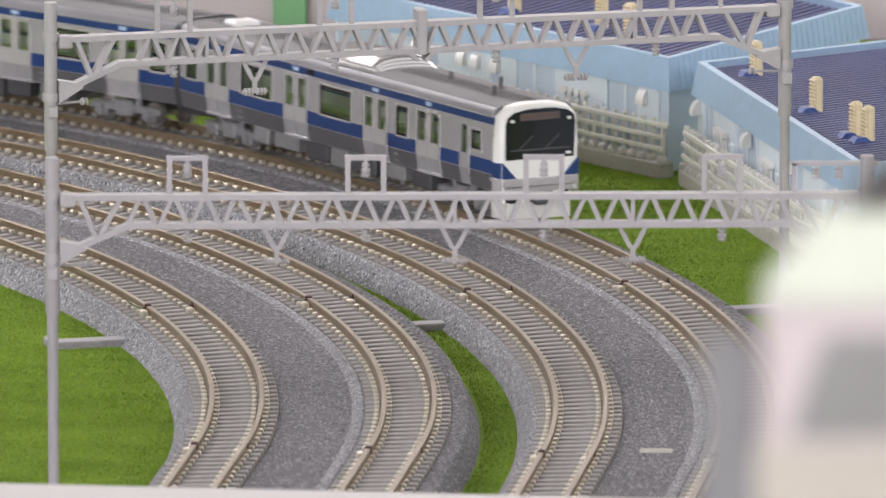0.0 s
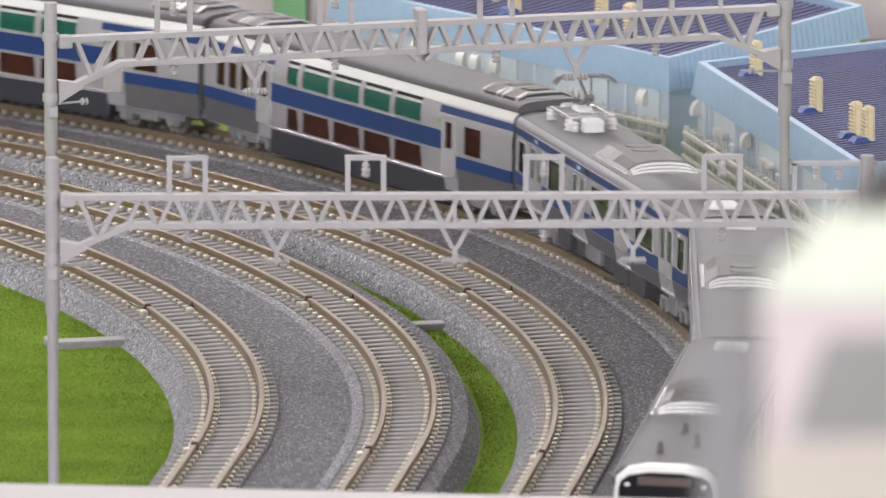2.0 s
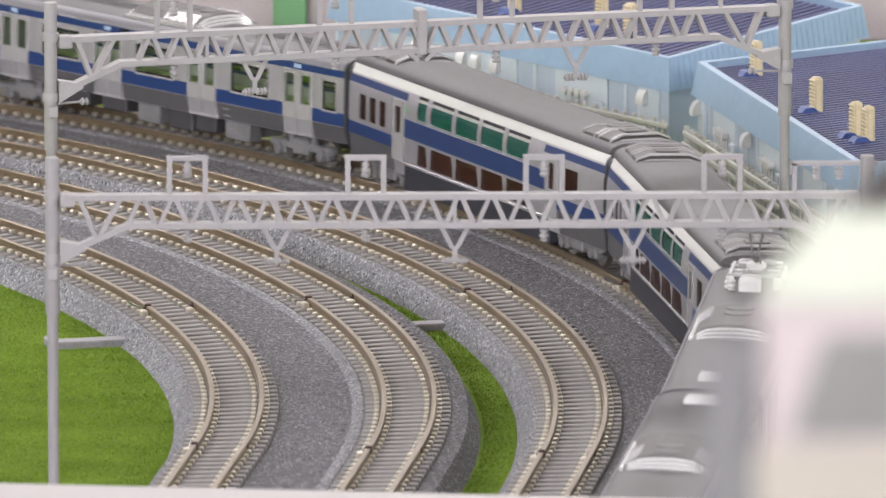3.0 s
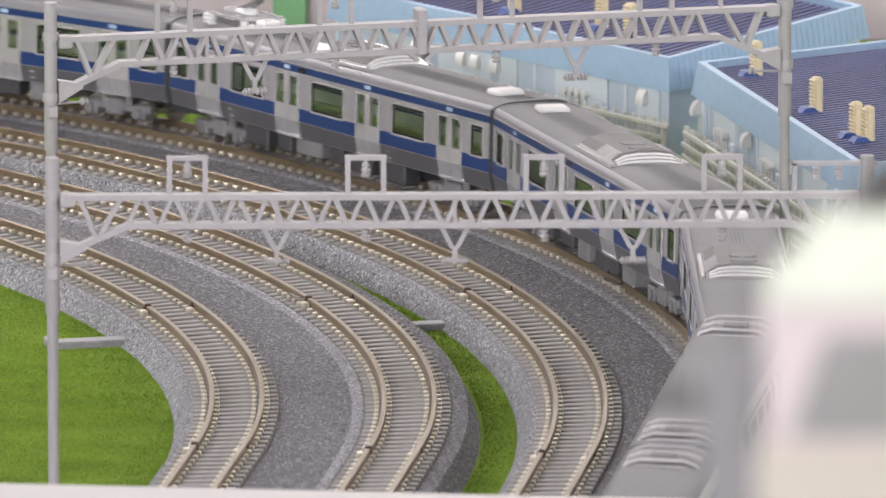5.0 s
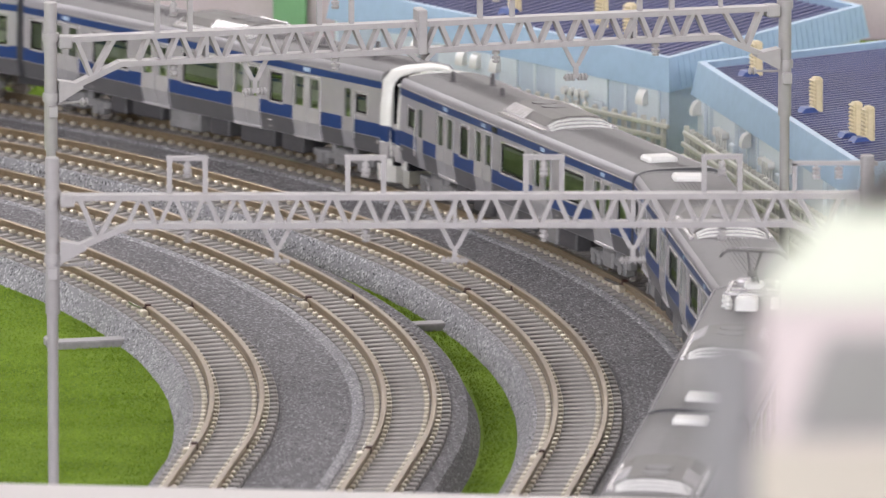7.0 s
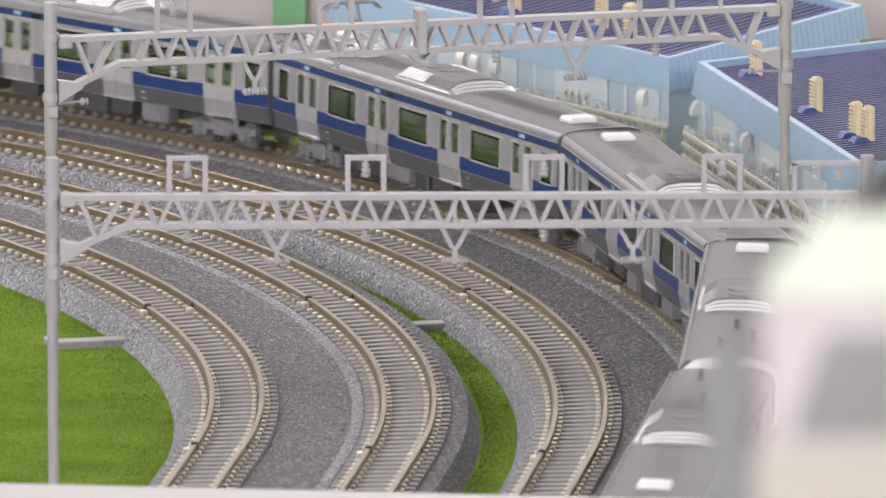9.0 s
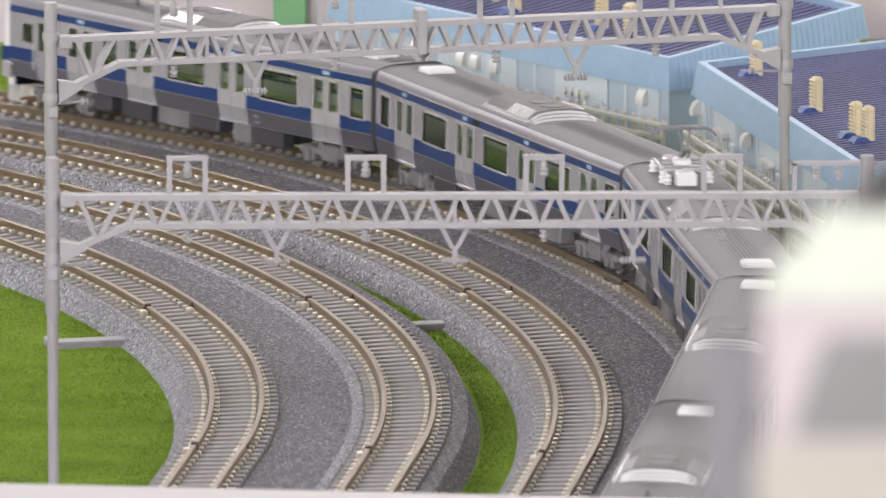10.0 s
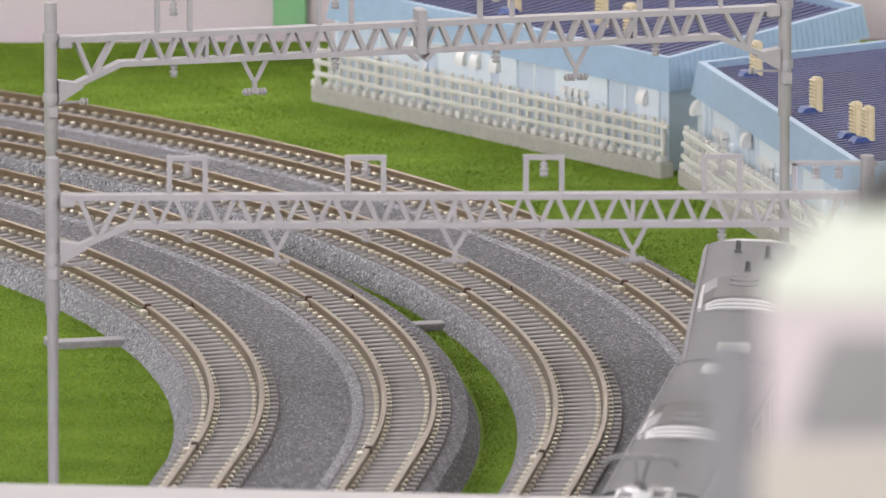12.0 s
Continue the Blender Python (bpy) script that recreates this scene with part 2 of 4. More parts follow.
bm = bmesh.new()
box(bm, -750, 900, -2250, 700, -40, -1.5, 2)
tagged(part("layout_board", bm, BOARD), "brown wooden board under the model railway", "board", kind="structure")
bm = bmesh.new()
n = 90
grid = [[bm.verts.new((-740 + 1630 * i / n, (-73 - 3 * noise.noise(Vector((i * 0.9, 3, 0)))) * (1 - j / n) + 462 * j / n, 0.25 * noise.noise(Vector((i * 1.7, j * 1.7, 0))))) for j in range(n + 1)] for i in range(n + 1)]
for i in range(n):
    for j in range(n):
        bm.faces.new((grid[i][j], grid[i + 1][j], grid[i + 1][j + 1], grid[i][j + 1]))
tagged(part("ground", bm, GRASS), "bright green grass mat glued on the board", "grass", kind="structure")


def grass_blades(count):
    """Short static-grass fibres over the stretch of mat that lies open, joined."""
    rnd = random.Random(5)
    vs, fs = [], []
    while len(fs) < count:
        x, y = rnd.uniform(300, 500), rnd.uniform(-80, 460)
        r, a = math.hypot(x, y), math.degrees(math.atan2(y, x))
        if R0 - 13 < r < R0 + 47.2 or R0 + 53.5 < r < R0 + 113.2 or r > 585:
            continue
        h, w, d = rnd.uniform(0.2, 0.55), rnd.uniform(0.07, 0.18), rnd.uniform(0, math.pi)
        lx, ly = rnd.gauss(0, 0.35), rnd.gauss(0, 0.35)
        o = len(vs)
        vs += [((x - w * math.cos(d)) * MM, (y - w * math.sin(d)) * MM, 0), ((x + w * math.cos(d)) * MM, (y + w * math.sin(d)) * MM, 0), ((x + lx) * MM, (y + ly) * MM, h * MM)]
        fs.append((o, o + 1, o + 2))
    me = bpy.data.meshes.new("grass")
    me.from_pydata(vs, [], fs)
    me.materials.append(BLADE)
    return tagged(new("grass", me), "short bright green static grass fibres", "grass", kind="stuff")


grass_blades(240000)


BED = 4.6


def bed_outline(ra, rb):
    """Outline of a double track's bed between its paler shoulders: troughs under the sleepers, outer slope."""
    z = BED
    return [(ra - 8.3, z - 0.2), (ra - 7.8, z - 2.5), (ra + 7.8, z - 2.5), (ra + 8.2, z - 0.1), (ra + 10.2, z + 0.1), (rb - 10.4, z + 0.1),
            (rb - 8.3, z - 0.1), (rb - 7.8, z - 2.5), (rb + 7.8, z - 2.5), (rb + 8.2, z + 0.1), (rb + 11.4, z + 0.1), (rb + 14.0, -0.5)]


def sleeper_mesh(half):
    bm = bmesh.new()
    box(bm, -8.3, 8.3, -half, half, 1.8, 5.2, 0.22)
    for s in (-1, 1):
        for t in (-1, 1):
            box(bm, s * GAUGE / 2 + t * 1.2 - 0.55, s * GAUGE / 2 + t * 1.2 + 0.55, -0.7, 0.7, 5.1, 5.95, 0.18)
    for f in bm.faces:
        f.material_index = 1 if f.calc_center_median().z > 5.25 else 0
    bm.transform(Matrix.Scale(MM, 4))
    me = bpy.data.meshes.new("sleeper")
    bm.to_mesh(me)
    bm.free()
    me.materials.append(SLEEPER)
    me.materials.append(CLIP)
    return me


# the sleepers lie closer on the far curve pieces
SLEEPER_NEAR, SLEEPER_FAR = sleeper_mesh(1.1), sleeper_mesh(0.95)
PITCH_NEAR, PITCH_FAR, JOINT = 4.3, 3.6, 14.71


def track(ra, rb, label):
    t = thing("double_track", label, "railway track", "tracks of the layout")
    bm = bmesh.new()
    sweep_path(bm, bed_outline(ra, rb), False)
    part("ballast_bed", bm, BALLAST, t, "grey speckled ballast bed")
    bm = bmesh.new()
    sweep_path(bm, [(ra - 12.6, -0.5), (ra - 9.6, BED - 0.1), (ra - 8.3, BED - 0.2)], False)
    part("ballast_shoulder", bm, SHOULDER, t, "paler ballast on the inner shoulder")
    bm = bmesh.new()
    sweep_path(bm, [(rb - 11.2, BED + 0.08), (rb - 10.2, BED + 0.35), (rb - 9.0, BED + 0.3), (rb - 8.4, BED - 0.15)], False)
    part("ballast_ridge", bm, SHOULDER, t, "paler ballast ridge beside the sleepers")
    for rc in (ra, rb):
        for s in (-1, 1):
            r = rc + s * GAUGE / 2
            c = s * 0.23
            bm = bmesh.new()
            prof = [(-0.6, 5.1), (0.6, 5.1), (0.6, 5.4), (0.42, 5.65), (0.42, 6.2), (0.5, 6.4), (0.5, 6.9), (0.4, 7.0),
                    (-0.4, 7.0), (-0.5, 6.9), (-0.5, 6.4), (-0.42, 6.2), (-0.42, 5.65), (-0.6, 5.4)]
            sweep_path(bm, [(r + a, b + c) for a, b in prof], True)
            part("rail", bm, RAIL, t, "tan metal rail")
    return t


for i, lab in ((0, "inner curved double track, tan rails on grey ballast"), (2, "outer curved double track, tan rails on grey ballast")):
    tr = track(RADII[i], RADII[i + 1], lab)
    # rail joiners where the curve pieces meet
    for rc in RADII[i:i + 2]:
        for deg in (14.71, BEND_END):
            for s in (-1, 1):
                at, head = station(rc + s * GAUGE / 2, deg)
                bm = bmesh.new()
                box(bm, -0.56, 0.56, -0.7, 0.7, 5.5, 7.1, 0.1)
                jm = Matrix.Translation(at * MM) @ pose(0, 0, 0, 0, 0, head)
                part("rail_joiner", bm, JOINER, tr, "dark rusty rail joiner").matrix_basis = jm
                bm = bmesh.new()
                bar(bm, (-1.0, 0.8, 6.0), (-1.7, 8.2, 6.0), 0.3, 0.55)
                bar(bm, (-0.9, 0.4, 6.0), (-0.9, 0.9, 6.0), 0.6, 0.8)
                part("joiner_spring", bm, WHEEL, tr, "bright metal joiner spring").matrix_basis = jm
                bm = bmesh.new()
                box(bm, -2.1, -0.6, -2.9, -0.4, 4.9, 6.2, 0.25)
                part("joiner_block", bm, CLIP, tr, "cream joiner block").matrix_basis = jm
    # sleepers: the ones in view one by one, the rest joined
    for rc in RADII[i:i + 2]:
        far = round(radians(262.0 - JOINT) * rc / PITCH_FAR)
        near = round(radians(JOINT - BEND_END) * rc / PITCH_NEAR)
        degs = [(262.0 - (262.0 - JOINT) * (k + 0.5) / far, SLEEPER_FAR) for k in range(far)]
        degs += [(JOINT - (JOINT - BEND_END) * (k + 0.5) / near, SLEEPER_NEAR) for k in range(near)]
        degs += [(BEND_END - (k + 0.5) * PITCH_NEAR / 8.4, SLEEPER_NEAR) for k in range(int(STRAIGHT / PITCH_NEAR))]
        rest_v, rest_f, mats = [], [], []
        for deg, mesh in degs:
            at, head = station(rc, deg)
            m = Matrix.Translation(at * MM) @ pose(0, 0, 0, 0, 0, head) @ pose(0, 0, 0, 0, -2.6, 0)
            if -16.0 < deg < 56.0:
                ob = new("sleeper", mesh)
                ob.parent = tr
                ob.matrix_basis = m
            else:
                o = len(rest_v)
                rest_v += [m @ v.co for v in mesh.vertices]
                rest_f += [tuple(q + o for q in p.vertices) for p in mesh.polygons]
                mats += [p.material_index for p in mesh.polygons]
        me = bpy.data.meshes.new("sleeper_row")
        me.from_pydata(rest_v, [], rest_f)
        me.materials.append(SLEEPER)
        me.materials.append(CLIP)
        me.polygons.foreach_set("material_index", mats)
        ob = new("sleeper_row", me)
        ob.parent = tr
        tagged(ob, kind="stuff")

# ---- overhead gantries over the four tracks ----
def gantry(m, label, mast=True):
    """A four-track portal: x across the tracks from the inner pole, y along them, z up."""
    g = thing("catenary_gantry", label, "catenary gantry", "gantries over the tracks")
    W, ZT, ZB = 152.7, 62.0, 56.6
    for x, s in ((0, 1), (W, -1)):
        bm = bmesh.new()
        lathe(bm, (x, 0, 0), (0, 0, 1), [(0, 1.0), (39.5, 1.0), (40.0, 1.35), (69.5, 1.3)], 14)
        for z in (50.4, 62.5):
            rod(bm, (x, 0, z - 0.8), (x, 0, z + 0.8), 1.65, 14)
        part("pole", bm, GANTRY, g, smooth=True)
        bm = bmesh.new()
        box(bm, x - 1.0, x + 1.0, -2.1, -0.9, 46.4, 48.8, 0.2)
        part("terminal_box", bm, GANTRY, g)
        bm = bmesh.new()
        a = s * 1.4
        pts = [(x + a, 53.8), (x + s * 6, 53.0), (x + s * 6.4, 52.2), (x + a, 49.3)]
        vs = [[bm.verts.new((px, y, pz)) for px, pz in pts] for y in (-1.6, 1.6)]
        bm.faces.new(vs[0])
        bm.faces.new(vs[1][::-1])
        for k in range(4):
            bm.faces.new((vs[0][k], vs[0][(k + 1) % 4], vs[1][(k + 1) % 4], vs[1][k]))
        box(bm, x + a, x + s * 4.2, -1.7, 1.7, ZT - 1.8, ZT + 0.7, 0.3)
        part("bracket", bm, GANTRY, g)
        bm = bmesh.new()
        box(bm, x - 1.4, x + 1.4, -1.7, 1.7, -0.2, 1.9, 0.4)
        part("foot", bm, GANTRY, g)
        bm = bmesh.new()
        rod(bm, (x, 0, 48.9), (x + s * 6.3, 0, 49.2), 0.25, 6)
        lathe(bm, (x + s * 6.0, 0, 49.2), (s, 0, 0), [(0, 0.3), (0.3, 0.75), (0.7, 0.75), (0.8, 0.35), (1.1, 0.35), (1.2, 0.8), (1.6, 0.6)], 8)
        part("wire_arm", bm, GANTRY, g)
    bm = bmesh.new()
    box(bm, -1.5, W + 1.5, -5.0, -0.6, -0.6, 1.5, 0.25)
    part("ground_beam", bm, GANTRY_DARK, g, "darker grey ground beam")
    for pts in (((1.4, ZT), (W - 1.4, ZT)), ((13.8, ZB), (W - 13.8, ZB)), ((4.5, 52.4), (14.2, ZB)), ((W - 4.5, 52.4), (W - 14.2, ZB))):
        bm = bmesh.new()
        bar(bm, (pts[0][0], 0, pts[0][1]), (pts[1][0], 0, pts[1][1]), 3.1 if pts[0][1] > 53 else 2.9, 1.1)
        part("chord", bm, GANTRY, g)
    n = 42
    xs = [13.8 + (W - 27.6) * k / n + (3.65 if mast else 0.0) for k in range(n + 1)]
    if mast:
        n -= 2
    for k in range(n):
        z0, z1 = (ZB, ZT) if k % 2 == 0 else (ZT, ZB)
        bm = bmesh.new()
        bar(bm, (xs[k] + 0.32, 0, z0), (xs[k + 1] - 0.32, 0, z1), 0.85 if k % 2 else 0.7, 2.6, (0, 1, 0))
        part("diagonal", bm, GANTRY, g)
    for p, q in (((5, ZT), (8.2, 54.3)), ((8.6, 54.3), (13.0, ZT)), ((W - 5, ZT), (W - 8.2, 54.3)), ((W - 8.6, 54.3), (W - 13, ZT))):
        bm = bmesh.new()
        bar(bm, (p[0], 0, p[1]), (q[0], 0, q[1]), 0.85, 2.6, (0, 1, 0))
        part("diagonal", bm, GANTRY, g)
    # centre joint of the beam, with two hooks below
    if mast:
        bm = bmesh.new()
        box(bm, W / 2 - 0.95, W / 2 + 0.95, -2.2, 2.2, ZB - 0.8, ZT + 3.0, 0.25)
        part("splice", bm, GANTRY, g)
        for s in (-1, 1):
            bm = bmesh.new()
            bar(bm, (W / 2 + s * 2.6, 0, ZB - 0.4), (W / 2 + s * 0.7, 0, ZB - 2.0), 3.0, 0.8)
            part("hook", bm, GANTRY, g)
    for k in range(4):
        x = 25.3 + 33.4 * k
        bm = bmesh.new()
        lathe(bm, (x, 0, ZB), (0, 0, -1), [(0, 0.35), (0.8, 0.4), (1.0, 0.85), (1.5, 0.8), (1.6, 0.4), (1.9, 0.45), (2.0, 0.9), (2.5, 0.85), (2.6, 0.4), (2.8, 0.45), (2.9, 0.8), (3.3, 0.6)])
        part("insulator", bm, GANTRY, g)
        # square loop with an insulator on top of the beam
        bm = bmesh.new()
        for s in (-3.35, 3.35):
            bar(bm, (x + s, 0, ZT + 0.4), (x + s, 0, ZT + 7.0), 1.0, 0.9, (0, 1, 0))
        bar(bm, (x - 3.9, 0, ZT + 7.3), (x + 3.9, 0, ZT + 7.3), 1.1, 0.9)
        lathe(bm, (x, 0, ZT + 7), (0, 0, -1), [(0, 0.35), (0.5, 0.35), (0.7, 0.6), (1.3, 0.8), (1.35, 0.4), (1.6, 0.45), (1.8, 0.85), (2.4, 0.8), (2.5, 0.4), (2.8, 0.9), (3.3, 0.7)])
        part("loop_frame", bm, GANTRY, g)
    for k in ((0, 2) if mast else (0, 1, 2)):
        x = 42.0 + 33.4 * k
        bm = bmesh.new()
        bar(bm, (x - 2.6, 0, ZB - 0.3), (x - 0.4, 0, ZB - 4.6), 0.8, 0.7, (0, 1, 0))
        bar(bm, (x + 2.6, 0, ZB - 0.3), (x + 0.4, 0, ZB - 4.6), 0.8, 0.7, (0, 1, 0))
        bar(bm, (x, 0, ZB - 4.2), (x, 0, ZB - 7.2), 0.9, 0.9, (0, 1, 0))
        part("hanger", bm, GANTRY, g)
        bm = bmesh.new()
        prof = [(0, 0.3)]
        for d in (0.35, 1.05, 1.75, 2.95, 3.65, 4.35):
            prof += [(d, 0.3), (d + 0.03, 0.75), (d + 0.42, 0.75), (d + 0.45, 0.3)]
        lathe(bm, (x - 2.55, 0, ZB - 7.0), (1, 0, 0), prof + [(5.1, 0.3)])
        part("hanger_insulator", bm, GANTRY, g)
        if mast:
            x = 31.9 if k == 0 else 120.8
        bm = bmesh.new()
        bar(bm, (x, 0, ZB + 0.4), (x, 0, ZT - 0.4), 0.7, 2.4, (0, 1, 0))
        part("lattice_post", bm, GANTRY, g)
    # outrigger at the outer pole with two hanging insulators
    bm = bmesh.new()
    bar(bm, (W - 14, 0, 68.0), (W + 2, 0, 68.0), 0.8, 0.8)
    bar(bm, (W - 13.6, 0, 62.5), (W - 13.6, 0, 68.0), 0.8, 0.8, (0, 1, 0))
    for x in (W - 9.5, W - 5.3):
        rod(bm, (x, 0, 68), (x, 0, 65.0), 0.3, 6)
        for z in (67.2, 66.4, 65.6):
            rod(bm, (x, 0, z), (x, 0, z - 0.5), 0.8, 10)
    part("outrigger", bm, GANTRY, g)
    g.matrix_basis = m
    return g


FAR_AT = polar(356.2, 14.35)
gantry(Matrix.Translation(FAR_AT * MM) @ pose(0, 0, 0, 0, 0, 14.35), "grey plastic lattice catenary gantry straddling the four tracks")
gantry(pose(0.3464, -0.094, 0, 0, 0, 0.0), "grey plastic lattice catenary gantry nearer the table's edge", False)

# ---- the train: x forwards, y to the left, z above the rail tops ----
HALF, FLOOR, GUTTER, CROWN = 9.7, 6.6, 22.6, 24.8
LEN = 126.6


def roof_profile():
    pts = []
    for k in range(13):
        a = math.pi * k / 12
        pts.append((-(HALF - 0.3) * math.copysign(abs(math.cos(a)) ** 0.55, math.cos(a)), GUTTER - 0.1 + (CROWN - GUTTER + 0.1) * math.sin(a) ** 0.7))
    return pts


def wall_with_holes(bm, y, x0, x1, z0, z1, holes, thick=0.5, breaks=()):
    """A car side from x0 to x1 with real window openings; y is its outer face."""
    xs = sorted({x0, x1, *(v for h in holes for v in (h[0], h[1]))})
    zs = sorted({z0, z1, 10.2, *breaks, *(v for h in holes for v in (h[2], h[3]))})
    s = 1 if y > 0 else -1
    for a, b in zip(xs, xs[1:]):
        for c, d in zip(zs, zs[1:]):
            mx, mz = (a + b) / 2, (c + d) / 2
            if any(h[0] < mx < h[1] and h[2] < mz < h[3] for h in holes):
                continue
            bm.faces.new([bm.verts.new(v) for v in ((a, y, c), (b, y, c), (b, y, d), (a, y, d))])
    for h in holes:
        for p, q in (((h[0], h[2]), (h[1], h[2])), ((h[1], h[2]), (h[1], h[3])), ((h[1], h[3]), (h[0], h[3])), ((h[0], h[3]), (h[0], h[2]))):
            bm.faces.new([bm.verts.new(v) for v in ((p[0], y, p[1]), (q[0], y, q[1]), (q[0], y - s * thick, q[1]), (p[0], y - s * thick, p[1]))])


def slab(bm, x0, x1, y, out, z0, z1):
    """A thin plate proud of a car side."""
    s = 1 if y > 0 else -1
    box(bm, x0, x1, y - s * 0.3, y + s * out, z0, z1, 0)


DOORS = (-48.0, -16.0, 16.0, 48.0)


def bogie(car, x):
    b = bmesh.new()
    for s in (-1, 1):
        y = s * 6.3
        box(b, x - 10.5, x + 10.5, y - 0.9, y + 0.9, 2.9, 4.5, 0.3)
        for d in (-7.0, 7.0):
            box(b, x + d - 2.0, x + d + 2.0, y - 1.2, y + 1.2, 1.5, 4.6, 0.35)
            rod(b, (x + d, y - 1.6, 2.8), (x + d, y + 1.6, 2.8), 1.2, 10)
        box(b, x - 2.6, x + 2.6, y - 1.4, y + 1.4, 2.0, 5.6, 0.4)
        for d in (-3.6, 3.6):
            rod(b, (x + d, y, 4.0), (x + d, y, 6.4), 0.9, 8)
    box(b, x - 3, x + 3, -6, 6, 3.2, 5.4, 0.3)
    bo = part("bogie", b, BOGIE, car, "dark grey moulded bogie")
    for d in (-7.0, 7.0):
        w = bmesh.new()
        rod(w, (x + d, -4.4, 2.75), (x + d, 4.4, 2.75), 0.6, 8)
        for s in (-1, 1):
            rod(w, (x + d, s * 3.9, 2.75), (x + d, s * 5.2, 2.75), 2.75, 18)
        part("wheelset", w, WHEEL, bo, "bright metal wheelset", smooth=True)


def windows_of(kind):
    """Window openings of one side as x0, x1, z0, z1, and the doors' places."""
    hs = []
    if kind == "green":
        return hs
    for d in DOORS:
        for o in (-2.6, 2.6):
            hs.append((d + o - 1.5, d + o + 1.5, 13.4, 19.6))
    for c in (-32.0, 0.0, 32.0):
        hs.append((c - 6.2, c + 6.2, 13.2, 19.4))
    for c in (-58.5, 58.5):
        hs.append((c - 2.2, c + 2.2, 13.2, 19.4))
    return hs


def ac_unit(car, x, turn):
    """Rounded box with louvres that cools the car."""
    b = bmesh.new()
    pts = [(-7.6, 23.6), (-7.2, 25.6), (-5.2, 27.3), (-2, 27.9), (2, 27.9), (5.2, 27.3), (7.2, 25.6), (7.6, 23.6)]
    a = [[b.verts.new((x + dx, y * k, 23.6 + (z - 23.6) * h)) for y, z in pts] for dx, k, h in ((-15, 1.0, 0.15), (-11.8, 0.99, 1), (11.8, 0.99, 1), (15, 1.0, 0.15))]
    for p, q in zip(a, a[1:]):
        for j in range(7):
            b.faces.new((p[j], p[j + 1], q[j + 1], q[j]))
    b.faces.new(a[0])
    b.faces.new(a[-1])
    u = part("air_conditioner", b, UNIT, car, "silver louvred roof air conditioner", smooth=True)
    b = bmesh.new()
    pts = [(-7.1, 25.7), (-5.2, 27.3), (-2, 27.95), (2, 27.95), (5.2, 27.3), (7.1, 25.7)]
    extrude_profile(b, [(y, z + 0.14) for y, z in pts] + [(6.8, 25.2), (-6.8, 25.2)], x - 11.9, x + 11.9)
    part("top_cover", b, COVER, u, "dull grey top cover")
    # end slats in white, painting in the light that the ends catch
    b = bmesh.new()
    for e in (-1, 1):
        for k in range(4):
            h = 0.28 + 0.19 * k
            xx = x + e * (15 - 3.2 * (h - 0.15) / 0.85)
            for (y0, z0), (y1, z1) in zip(((-6.6, 26.0), (-4.6, 27.4), (-1.8, 27.9), (1.8, 27.9), (4.6, 27.4)), ((-4.6, 27.4), (-1.8, 27.9), (1.8, 27.9), (4.6, 27.4), (6.6, 26.0))):
                bar(b, (xx + e * 0.1, y0, 23.7 + (z0 - 23.6) * h), (xx + e * 0.1, y1, 23.7 + (z1 - 23.6) * h), 0.3, 0.4)
    tagged(part("end_slat", b, PORCELAIN, u, "ribbed end, painted white for the light it catches"), kind="stuff")
    for s in (-1, 1):
        b = bmesh.new()
        bar(b, (x - 13.5, s * 7.75, 24.7), (x + 13.5, s * 7.75, 24.7), 0.7, 0.8)
        part("side_strip", b, UNIT, u, "bright strip along the unit's foot")
    b = bmesh.new()
    for k in range(7):
        for s in (-1, 1):
            xx = x + turn * (-10.8 + k * 1.7)
            bar(b, (xx, s * 7.3, 25.5), (xx, s * 4.9, 27.6), 0.75, 0.5, (1, 0, 0))
    tagged(part("louvre", b, UNIT, u), kind="stuff")
    for d in (-7.5 * turn, -2.0 * turn):
        b = bmesh.new()
        rod(b, (x + d, 0, 27.8), (x + d, 0, 28.25), 2.6, 16)
        part("fan_grille", b, ROOF, u, "round fan grille")
    u.matrix_basis = Matrix.Translation((0, 0, 0.0238)) @ Matrix.Diagonal((0.92, 1.02, 0.78, 1)) @ Matrix.Translation((0, 0, -0.0238))


